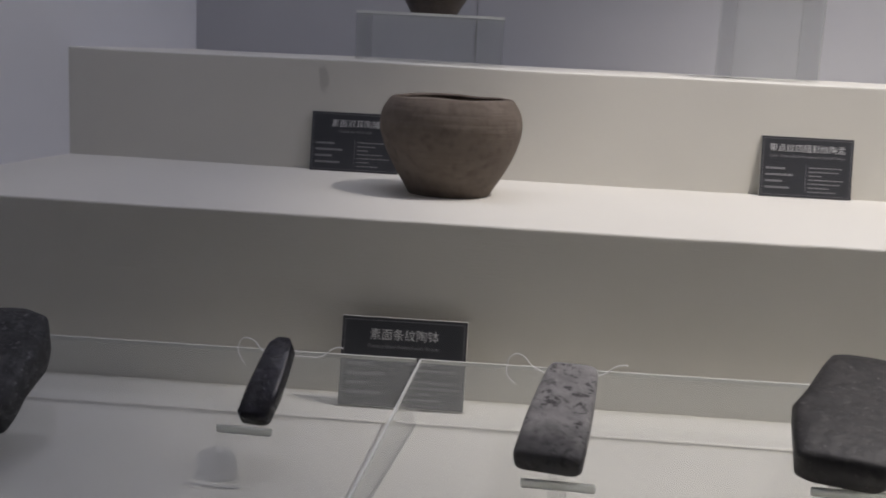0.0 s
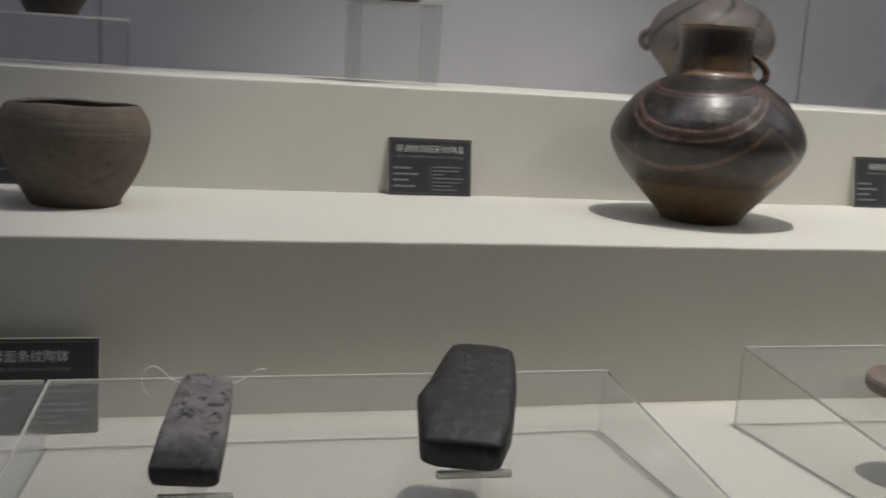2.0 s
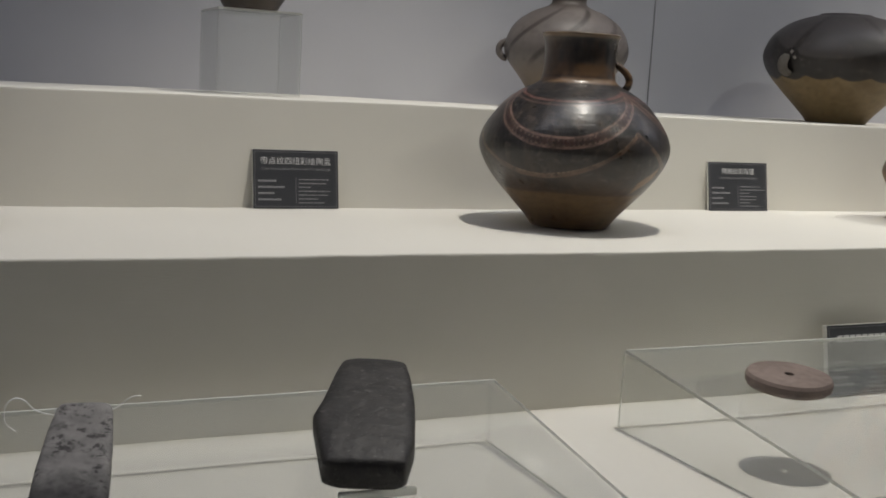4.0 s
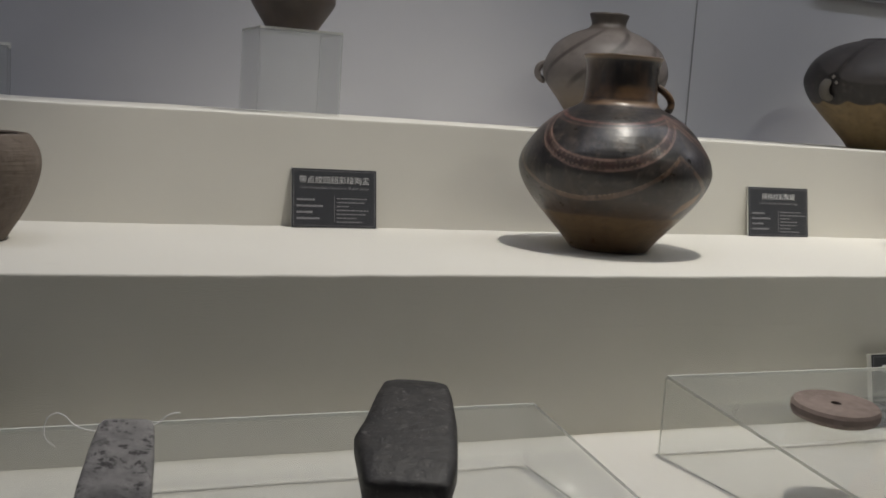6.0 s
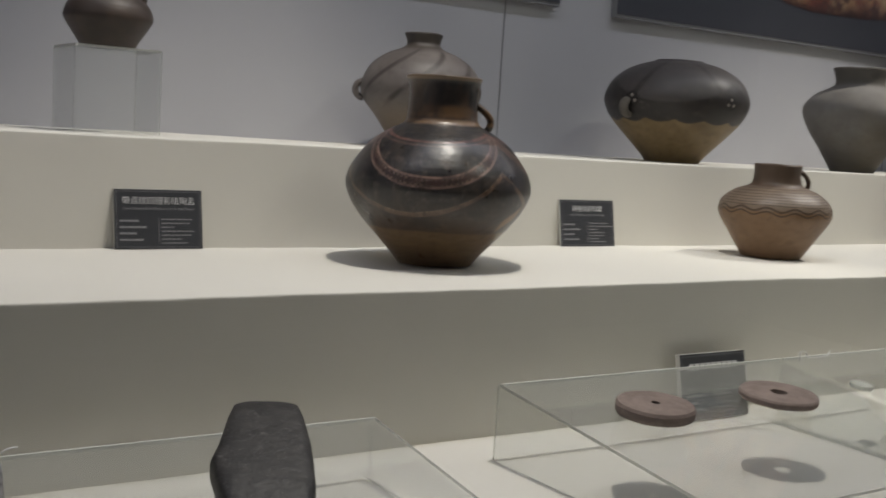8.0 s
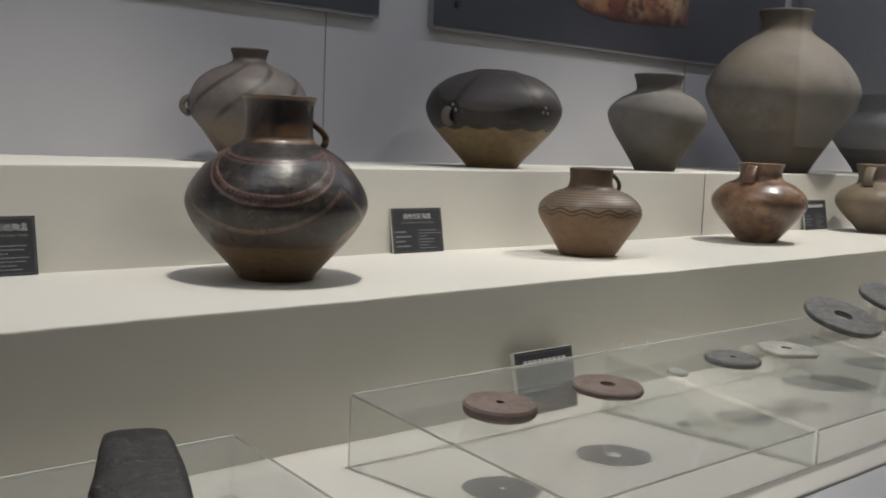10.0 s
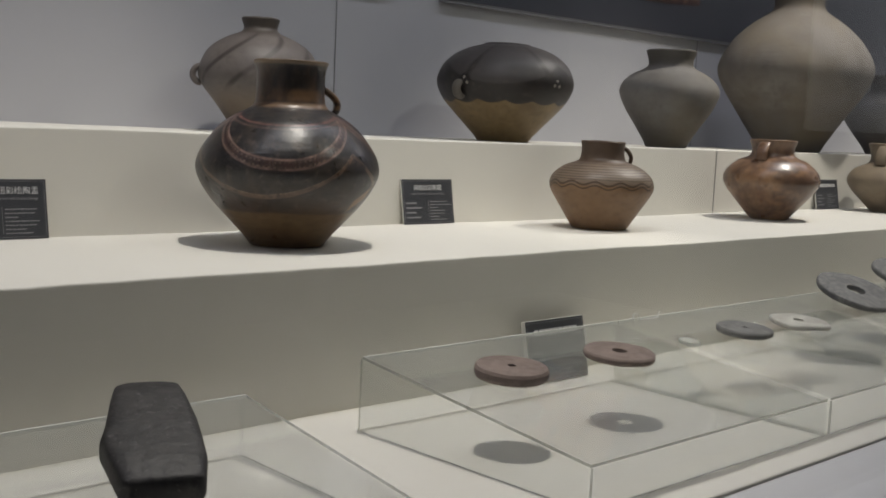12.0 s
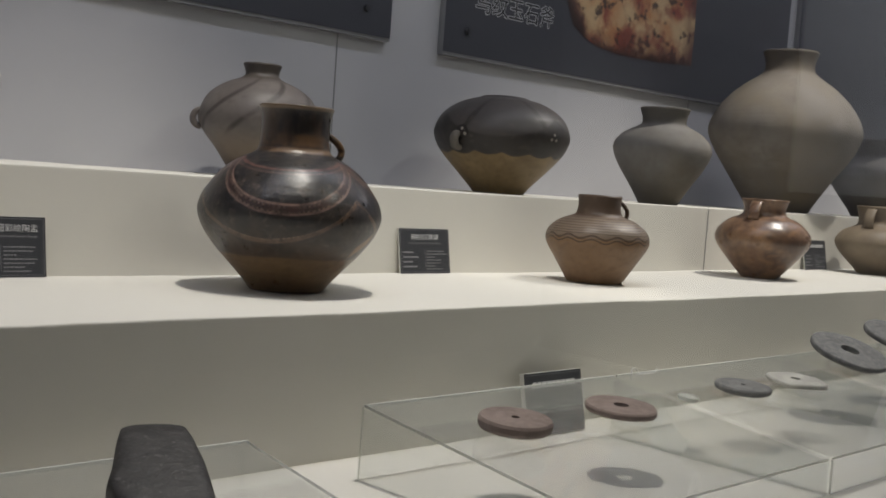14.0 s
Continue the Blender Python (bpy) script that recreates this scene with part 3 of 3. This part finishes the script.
for bx0, bx1, zb in ((-0.32, 0.338, 0.8265), (0.342, 1.023, 0.8265), (1.219, 1.800, 0.855), (1.808, 2.40, 0.855), (2.408, 3.0, 0.855)):
    riser_box(bx0, bx1, -0.595, -1.010, zb, zb - SLOPE * 0.415, "clear acrylic riser with sloping top on the lowest step", bx1 != 0.338, (-0.05 if bx0 == 0.342 else 0.015 if bx0 == 1.219 else 0, -0.05 if bx1 == 0.338 else 0))


def pot_stand(x0, x1, y0, y1, z):
    ob = thing("acrylic_pot_stand", "clear acrylic box stand on the top step", "display stand", pose(x0, y0, Z3 + 0.001), "clear stands on the top step")
    wide = x1 - x0 > 0.2
    w, d, h, t = x1 - x0, y1 - y0, z - Z3 - 0.001, 0.004
    sheet(ob, [(0, 0, h - t), (w, 0, h - t), (w, d, h - t), (0, d, h - t)], t, "top_panel", {k: EDGE if wide else EDGE_SHADED for k in range(4)}, CLEAR)
    sheet(ob, [(0, 0, 0), (w, 0, 0), (w, 0, h - t), (0, 0, h - t)], -t, "front_panel", {} if wide else {1: EDGE_SHADED, 3: EDGE_SHADED}, CLEAR)
    sheet(ob, [(0, d, 0), (0, d, h - t), (w, d, h - t), (w, d, 0)], -t, "back_panel", {} if wide else {0: EDGE_SHADED, 2: EDGE_SHADED}, CLEAR)
    sheet(ob, [(0, t, 0), (0, t, h - t), (0, d - t, h - t), (0, d - t, 0)], -t, "side_panel", {}, CLEAR)
    sheet(ob, [(w, t, 0), (w, d - t, 0), (w, d - t, h - t), (w, t, h - t)], -t, "side_panel", {}, CLEAR)
    return ob


pot_stand(0.155, 0.415, 0.10, 0.32, 1.248)
pot_stand(0.815, 0.965, 0.12, 0.27, 1.312)
SMALLPOT = [(0.045, 0), (0.058, 0.020), (0.072, 0.042), (0.077, 0.055), (0.071, 0.074), (0.057, 0.089), (0.040, 0.096), (0.034, 0.097)]
pot("lidless_small_pot", "small dark brown pottery pot on a clear stand", 0.285, 0.20, 1.248, 0, DARKPOT, [(r * 0.9, h) for r, h in SMALLPOT])
pot("lidless_small_pot", "small dark brown pottery pot with lugs on a clear stand", 0.890, 0.195, 1.312, -20, DARKPOT, SMALLPOT,
    [(ear, (a, 0.054, 0.092, 0.009, 0.0055)) for a in (20, 110, 200, 290)], wobble=0.02)


# ---- stone tools and discs ----
def stone(name, base, dark, light, rough=0.6):
    m = Mat(name, base, rough, spec=0.35)
    m.mottle(28, 0.5, dark, 0.7, soft=0.1).mottle(70, 0.56, light, 0.5, soft=0.07).mottle(260, 0.6, light, 0.35, soft=0.05)
    if light[0] < 0.11:                          # pale flecks show on the dark stones
        m.mottle(420, 0.67, [min(c * 4 + 0.06, 0.5) for c in light], 0.55, soft=0.02).mottle(130, 0.665, [c * 2.2 + 0.02 for c in light], 0.5, detail=6.0, soft=0.03)
    m.bump(m.noise(55, 5), 0.7, 0.0035).bump(m.noise(320, 3), 0.4, 0.0008)
    return m.done()


def axe_head(profile, thick, chips, seed):
    """A ground stone axe along local z: (half width, height) pairs, rounded section, thinned towards the edge."""
    bm = bmesh.new()
    rings, sides = [], 40
    top = profile[-1][2]
    for left, right, h in profile:
        u = h / top
        t = thick * (0.86 + 0.14 * math.sin(math.pi * u))
        if h in (0, top):
            t *= 0.84
        ring = []
        for k in range(sides):
            a = 2 * math.pi * k / sides
            c, s = math.cos(a), math.sin(a)
            x, y = (right if c > 0 else left) * math.copysign(abs(c) ** 0.34, c), t / 2 * math.copysign(abs(s) ** 0.42, s)
            f = 1 + chips * noise.noise((x * 30 + seed, y * 30, h * 30))
            ring.append(bm.verts.new((x * f, y * f, h)))
        rings.append(ring)
    for a, b in zip(rings, rings[1:]):
        for k in range(sides):
            bm.faces.new((a[k], a[(k + 1) % sides], b[(k + 1) % sides], b[k]))
    bm.faces.new(rings[0][::-1])
    bm.faces.new(rings[-1])
    return bm


def speckled_stone():
    m = Mat("speckled_grey_stone", (0.25, 0.24, 0.235), 0.8, spec=0.25)
    x, y, z = m.xyz()
    m.mottle(30, 0.5, (0.18, 0.172, 0.17), 0.8, soft=0.1)
    m.mottle(75, 0.50, (0.30, 0.29, 0.28), 0.7, soft=0.12)
    m.mix(m.noise(105, 6, 0.72, stretch=(0.9, 1, 1.25)).step(0.560, 0.04) * m.noise(26, 3).step(0.45, 0.08) * 0.9, (0.045, 0.042, 0.043))
    m.mix(m.noise(300, 3, 0.6).step(0.62, 0.06) * 0.35, (0.10, 0.095, 0.095))
    m.mix((z + (m.noise(34, 5, 0.7) - 0.5) * 0.07).op("MULTIPLY", -1.0).step(-0.030, 0.018) * 0.82, (0.045, 0.044, 0.046))
    m.bump(m.noise(90, 5), 0.6, 0.002).bump(m.noise(320, 3), 0.3, 0.0006)
    return m.done()


STONES = {"dark": stone("dark_ground_stone", (0.033, 0.031, 0.030), (0.019, 0.018, 0.018), (0.060, 0.055, 0.052), 0.55),
          "speckled": speckled_stone(),
          "black": stone("black_polished_stone", (0.016, 0.015, 0.018), (0.010, 0.010, 0.012), (0.045, 0.045, 0.055), 0.25),
          "rough": stone("rough_dark_stone", (0.035, 0.034, 0.034), (0.018, 0.018, 0.018), (0.10, 0.10, 0.10), 0.7)}


def axe(label, material, foot, head, turn, profile, thick, chips=0.05):
    foot, head = Vector(foot), Vector(head)
    length = (head - foot).length
    profile = [p if len(p) == 3 else (p[0], p[0], p[1]) for p in profile]
    k = length / profile[-1][2]
    m = Matrix.Translation(foot) @ (head - foot).to_track_quat("Z", "Y").to_matrix().to_4x4() @ pose(0, 0, 0, 0, 0, turn)
    ob = thing("stone_axe", label, "stone tool", m, "stone axes on the clear risers")
    part("blade", axe_head([(a, b, h * k) for a, b, h in profile], thick, chips, foot.x * 9), STONES[material], ob, smooth=True)
    return ob


axe("rough dark stone axe leaning on a clear riser", "rough", (-0.072, -0.845, 0.811), (-0.095, -0.70, 0.877), 0,
    [(0.018, 0), (0.027, 0.006), (0.032, 0.022), (0.038, 0.05), (0.046, 0.085), (0.047, 0.112), (0.039, 0.134), (0.022, 0.145)], 0.045, 0.16)
axe("narrow black polished stone chisel tied to a clear riser", "black", (0.189, -0.790, 0.8135), (0.203, -0.705, 0.873), 0,
    [(0.013, 0), (0.017, 0.004), (0.018, 0.03), (0.0165, 0.06), (0.014, 0.085), (0.008, 0.094)], 0.022, 0.04)
axe("speckled grey stone axe tied to a clear riser", "speckled", (0.479, -0.912, 0.836), (0.507, -0.784, 0.885), 180,
    [(0.0280, 0), (0.0305, 0.005), (0.0305, 0.05), (0.0275, 0.10), (0.0250, 0.130), (0.0225, 0.136)], 0.026, 0.05)
axe("thick dark ground stone axe on a clear riser", "dark", (0.732, -0.920, 0.849), (0.801, -0.744, 0.896), 180,
    [(0.033, 0.033, 0), (0.040, 0.038, 0.007), (0.047, 0.043, 0.045), (0.053, 0.044, 0.088), (0.048, 0.043, 0.125), (0.040, 0.039, 0.180), (0.035, 0.036, 0.205), (0.028, 0.029, 0.213)], 0.037, 0.05)


def sheet_z(y, zb):
    return zb + SLOPE * (y + 0.595) + 0.006


def rest(x, y, z, length):
    """A milky stop bar on a clear post that carries the foot of an axe."""
    low = sheet_z(y, 0.8265) - 0.003
    ob = thing("acrylic_rest", "clear acrylic rest with a milky stop bar", "display stand", pose(x, y, low, 0, 0, -3), "acrylic rests under the axes")
    h = max(z - low, 0.008)
    part("stop_bar", box(-length / 2, length / 2, -0.003, 0.004, h - 0.0075, h, 0.0022), FILM, ob)
    if h > 0.012:
        part("post", box(-0.008, 0.008, -0.002, 0.060, 0, h - 0.0076, 0.001), ACRYLIC, ob)
    return ob


for rx_, ry_, rz_, length in ((-0.066, -0.868, 0.806, 0.05), (0.184, -0.806, 0.8120, 0.056), (0.490, -0.914, 0.822, 0.066), (0.747, -0.912, 0.832, 0.074)):
    rest(rx_, ry_, rz_, length)


TIE = [(-70, -24), (-78, -14), (-82, 0), (-78, 11), (-68, 16), (-58, 12), (-52, 3), (-44, -4), (-32, -8), (-14, -8), (6, -7), (26, -8), (40, -5), (48, 2), (54, 8), (62, 10), (70, 7)]


def nylon(x, y, z, size, seed):
    """A line along the riser's back edge that curls up at both ends."""
    rng = random.Random(seed)
    k = size * 0.001
    keys = [Vector((x + dx * k + rng.uniform(-1, 1) * k * 2, y - 0.003 + rng.uniform(-1, 1) * 0.003, z + dz * k)) for dx, dz in TIE]
    pts = []
    for a, b in zip(keys, keys[1:]):
        pts += [a.lerp(b, u / 3) for u in range(3)]
    for turn in range(2):
        pts = [pts[0]] + [(a + b * 2 + c) / 4 for a, b, c in zip(pts, pts[1:], pts[2:])] + [pts[-1]]
    ob = build("nylon_tie", tube(pts, 0.0008, 6), NYLON, smooth=True)
    return tagged(ob, "curly clear nylon line tied to the riser", "thread", "nylon ties")


nylon(0.196, -0.60, 0.8335, 0.85, 1)
nylon(0.520, -0.60, 0.8335, 0.95, 2)
nylon(1.890, -0.60, 0.862, 0.60, 3)

PINK = stone("pinkish_stone", (0.228, 0.178, 0.154), (0.155, 0.117, 0.100), (0.285, 0.230, 0.203), 0.85)
GREY = stone("grey_stone", (0.15, 0.15, 0.145), (0.085, 0.085, 0.083), (0.24, 0.235, 0.225), 0.7)
PALE = stone("pale_stone", (0.42, 0.41, 0.37), (0.22, 0.21, 0.19), (0.52, 0.51, 0.47), 0.75)


def ring_disc(r, hole, thick, wobble, seed, round_edge=0.0025):
    bm = bmesh.new()
    n = 56
    prof = [(hole, 0), (hole, thick), (hole + 0.002, thick + 0.0005), (r * 0.6, thick + 0.001), (r - round_edge, thick), (r, thick * 0.75), (r, thick * 0.3), (r - round_edge, 0)]
    rings = []
    for pr, ph in prof:
        ring = []
        for k in range(n):
            a = 2 * math.pi * k / n
            f = 1 + wobble * noise.noise((math.cos(a) * 1.6 + seed, math.sin(a) * 1.6, 0)) * (pr > hole * 1.3)
            ring.append(bm.verts.new((math.cos(a) * pr * f, math.sin(a) * pr * f, ph)))
        rings.append(ring)
    for a, b in zip(rings, rings[1:] + rings[:1]):
        for k in range(n):
            bm.faces.new((a[k], a[(k + 1) % n], b[(k + 1) % n], b[k]))
    return bm


def disc(label, x, y, z, r, hole, thick, material, wobble=0.03, lean=(0, 0)):
    ob = thing("stone_disc", label, "stone disc", pose(x, y, z, 4 + lean[0], -1 + lean[1], 0), "stone discs on clear pegs")
    part("ring", ring_disc(r, hole, thick, wobble, x * 5), material, ob, smooth=False)
    stem = build("acrylic_post", tube([(0, 0, 0), (0, 0, 0.01), (0, 0, z - sheet_z(y, 0.855) + 0.012)], 0.006, 12), ACRYLIC)
    stem.matrix_world = pose(x, y + 0.5 * r, sheet_z(y + 0.5 * r, 0.855) - 0.004)
    tagged(stem, "short clear acrylic post under a stone disc", "display stand", "clear posts")
    return ob


disc("pinkish round stone disc with a small hole", 1.335, -0.780, 0.854, 0.0525, 0.006, 0.016, PINK)
disc("pinkish round stone disc with a wider hole", 1.586, -0.772, 0.851, 0.056, 0.012, 0.011, PINK)
disc("grey-green round stone disc with a small hole", 1.950, -0.768, 0.853, 0.050, 0.005, 0.011, GREY)
disc("pale broken stone disc", 2.125, -0.775, 0.854, 0.055, 0.010, 0.009, PALE, 0.14)
disc("grey stone ring raised at a slant", 2.470, -0.712, 0.877, 0.084, 0.020, 0.012, GREY, 0.03, (15, -4))
disc("grey stone ring raised at a slant", 2.760, -0.690, 0.892, 0.080, 0.018, 0.012, GREY, 0.03, (15, -4))
bm = bmesh.new()
bmesh.ops.create_cone(bm, cap_ends=True, segments=28, radius1=0.018, radius2=0.018, depth=0.006)
bmesh.ops.bevel(bm, geom=bm.edges[:], offset=0.0012, segments=2, affect="EDGES")
pad = build("acrylic_pad", bm, FILM)
pad.matrix_world = pose(1.83, -0.735, 0.8435, 7)
tagged(pad, "small round milky acrylic pad on the riser", "display stand")


# ---- labels ----
def letters(body, size, material, parent, name, x, y, z=0.0004):
    """Printed characters as a flat mesh, centred at x, y on the plate."""
    data = bpy.data.curves.new("letters", "FONT")
    data.body, data.size, data.align_x, data.align_y, data.extrude = body, size, "CENTER", "CENTER", 0.0001
    tmp = new("letters", data)
    bpy.context.view_layer.update()
    mesh = bpy.data.meshes.new_from_object(tmp.evaluated_get(bpy.context.evaluated_depsgraph_get()))
    bpy.data.objects.remove(tmp)
    bpy.data.curves.remove(data)
    mesh.name = name
    mesh.materials.clear()
    mesh.materials.append(material)
    ob = new(name, mesh)
    ob.parent = parent
    ob.matrix_local = pose(x, y, z)
    return ob


def label_sign(x, y, z, title, english, seed, tilt=80, deep=0.005):
    w, h = 0.15, 0.100
    ob = thing("exhibit_label", "black exhibit label with white print leaning on the cloth riser", "label", pose(x + w / 2, y, z, tilt, 0, 0), "exhibit labels")
    plate = part("plate", box(-w / 2, w / 2, 0, h, -deep, -0.0008, 0.0006), PLATE, ob, "white-cored plate")
    part("face", box(-w / 2 + 0.0005, w / 2 - 0.0005, 0.0005, h - 0.0005, -0.0008, 0), SLATE, plate)
    rim = bmesh.new()
    e, t = 0.0035, 0.0007
    for x0, x1, y0, y1 in ((-w / 2 + e, w / 2 - e, e, e + t), (-w / 2 + e, w / 2 - e, h - e - t, h - e), (-w / 2 + e, -w / 2 + e + t, e + t, h - e - t), (w / 2 - e - t, w / 2 - e, e + t, h - e - t)):
        box(x0, x1, y0, y1, 0, 0.0003, 0, rim)
    part("border", rim, LINE, plate)
    if title:
        letters(title, 0.0138, INK, plate, "title_print", 0.0, h * 0.80)
    else:
        rim = bmesh.new()
        for k in range(9):
            box(-0.055 + k * 0.0125, -0.045 + k * 0.0125, h * 0.75, h * 0.85, 0, 0.0003, 0, rim)
        part("title_print", rim, INK, plate)
    if english:
        letters(english, 0.0062, BARS, plate, "subtitle_print", 0.0, h * 0.675)
    rng = random.Random(seed)

    def row(x0, x1, y, tall, low_w, high_w, gap):
        """One row of unreadable small print: bars of the words' widths."""
        bm, x_ = bmesh.new(), x0
        while x_ < x1:
            w_ = rng.uniform(low_w, high_w)
            box(x_, min(x_ + w_, x1 + 0.001), y, y + tall * rng.uniform(0.85, 1.0), 0, 0.0003, 0, bm)
            x_ += w_ + gap
        part("text_bar", bm, BARS, plate)

    for k, length in enumerate((0.030, 0.044, 0.027, 0.040)):
        row(-0.066, -0.066 + length, h * (0.455 - 0.105 * k), 0.0036, 0.0030, 0.0036, 0.0006)
    for k in range(7):
        row(0.004, 0.004 + rng.uniform(0.03, 0.064) * (1, 1, 0.55)[k % 3], h * (0.49 - 0.066 * k), 0.0020, 0.0030, 0.0080, 0.0011)
    part("column_rule", box(-0.0008, -0.0003, h * 0.10, h * 0.54, 0, 0.0003), BARS, plate)
    return ob


label_sign(0.102, -0.022, Z2 + 0.001, "素面双耳陶罐", "Double-ear Pottery Jar", 1)
label_sign(0.850, -0.022, Z2 + 0.001, "带点纹四纽彩绘陶盂", "Color Pottery Basin Painted with Dotted Design", 2)
label_sign(1.785, -0.022, Z2 + 0.001, "网格纹彩陶罐", "Color Pottery Jar with Latticed Design", 3)
label_sign(3.58, -0.022, Z2 + 0.001, "", "", 4)
label_sign(0.242, Y2 - 0.055, Z1 + 0.002, "素面条纹陶钵", "Pottery Bowl Painted with Stripes", 5, 78, 0.010).scale = (1.04, 1.11, 1.0)
label_sign(1.641, Y2 - 0.055, Z1 + 0.002, "", "", 6, 78, 0.010).scale = (1.04, 1.11, 1.0)


# ---- posters on the back wall ----
PANEL = plain("slate_grey_panel", (0.050, 0.052, 0.064), 0.45, 4, 0.4, 0.03)
CAP = plain("dark_screw_cap", (0.03, 0.03, 0.034), 0.4, 40)
CORE = plain("panel_edge_grey", (0.22, 0.22, 0.23), 0.5)
INKDARK = plain("black_print", (0.015, 0.015, 0.018), 0.5)
GLOW = plain("white_print_halo", (0.42, 0.42, 0.44), 0.5)


def jade_print():
    m = Mat("jade_axe_print", (0.42, 0.20, 0.085), 0.4)
    x, y, z = m.xyz()
    m.mottle(7, 0.47, (0.50, 0.36, 0.20), 0.9, soft=0.10).mottle(10, 0.56, (0.20, 0.035, 0.022), 0.9, soft=0.07).mottle(24, 0.60, (0.035, 0.02, 0.015), 0.9, soft=0.04)
    rim = z - 0.150 - (0.64 - x).op("MAXIMUM", 0.0) * 1.1 + (m.noise(13, 4) - 0.5) * 0.10
    m.mix((1.0 - rim.step(0.0, 0.035)) * 0.9, (0.075, 0.016, 0.012))
    m.mix(x.step(1.185, 0.03) * m.noise(12, 3).step(0.42, 0.1) * 0.8, (0.09, 0.020, 0.014))
    m.mix((1.0 - (rim + 0.028).step(0.0, 0.02)) * 0.8, (0.012, 0.008, 0.008))
    return m.done()


def wall_panel(x0, x1, z0, z1, label):
    ob = thing("wall_panel", label, "poster", pose(x0, YW, z0), "slate panels on the back wall")
    part("board", box(0, x1 - x0, -0.022, -0.002, 0, z1 - z0, 0.001), CORE, ob)
    part("face", box(0.002, x1 - x0 - 0.002, -0.0245, -0.0223, 0.008, z1 - z0 - 0.002), PANEL, ob)
    for kx in (0.09, x1 - x0 - 0.09):
        bm = bmesh.new()
        bmesh.ops.create_cone(bm, cap_ends=True, segments=20, radius1=0.010, radius2=0.008, depth=0.008, matrix=pose(kx, -0.0285, 0.075, 90))
        part("screw_cap", bm, CAP, ob, "small dark screw cap")
    return ob


wall_panel(0.45, 2.134, 1.545, 2.5, "slate grey information panel with pale edge on the back wall")
poster = wall_panel(2.329, 4.22, 1.540, 2.5, "slate grey panel with a picture of a jade axe and black title")
bm = bmesh.new()
outline = [(0.51, 0.40), (0.52, 0.23), (0.555, 0.165), (0.61, 0.135), (0.68, 0.114), (0.80, 0.102), (1.03, 0.106), (1.225, 0.118), (1.228, 0.22), (1.22, 0.62), (0.90, 0.66), (0.60, 0.60)]
ring = [bm.verts.new((x + 0.004 * noise.noise((x * 20, z * 20, 0)), -0.026, z)) for x, z in outline]
bm.faces.new(ring)
part("picture", bm, jade_print(), poster, "printed picture of a mottled orange jade axe")
title = letters("鸟纹玉石斧", 0.0695, INKDARK, poster, "title_print", 0, 0)
title.matrix_local = pose(0.288, -0.0266, 0.162, 90, 0, 0)
halo = bmesh.new()                                 # a pale glow printed round the strokes
for k in range(12):
    one = bmesh.new()
    one.from_mesh(title.data)
    bmesh.ops.translate(one, verts=one.verts, vec=(0.0030 * math.cos(k * math.pi / 6), 0.0030 * math.sin(k * math.pi / 6), -0.00002 * k))
    tmp = bpy.data.meshes.new("tmp")
    one.to_mesh(tmp)
    one.free()
    halo.from_mesh(tmp)
    bpy.data.meshes.remove(tmp)
part("title_halo", halo, GLOW, poster, "pale printed halo").matrix_local = pose(0.288, -0.0258, 0.162, 90, 0, 0)
wall_panel(4.31, 5.9, 1.40, 2.5, "slate grey panel with a pale picture at the far end")

# ---- lamps in the ceiling ----
for sx, tx, sy, watts in SPOTS:
    ob = thing("ceiling_spot", "small steel spotlight in the showcase ceiling", "lamp", pose(sx, sy, CEIL))
    bm = bmesh.new()
    bmesh.ops.create_cone(bm, cap_ends=False, segments=24, radius1=0.055, radius2=0.045, depth=0.07, matrix=pose(0, 0, -0.036))
    part("can", bm, STEEL, ob, smooth=True)
ob = thing("hung_spot", "small steel spotlight hung from the showcase ceiling", "lamp", pose(*FRONT))
part("stem", tube([(0, -0.03, 0.05), (0, -0.03, 0.35), (0, -0.03, CEIL - FRONT[2])], 0.008, 12), STEEL, ob)
bm = bmesh.new()
bmesh.ops.create_cone(bm, cap_ends=False, segments=24, radius1=0.042, radius2=0.034, depth=0.08, matrix=look((0, 0, 0), (0.28, 1.17, -1.38)) @ pose(0, 0, 0.03))
part("can", bm, STEEL, ob, smooth=True)
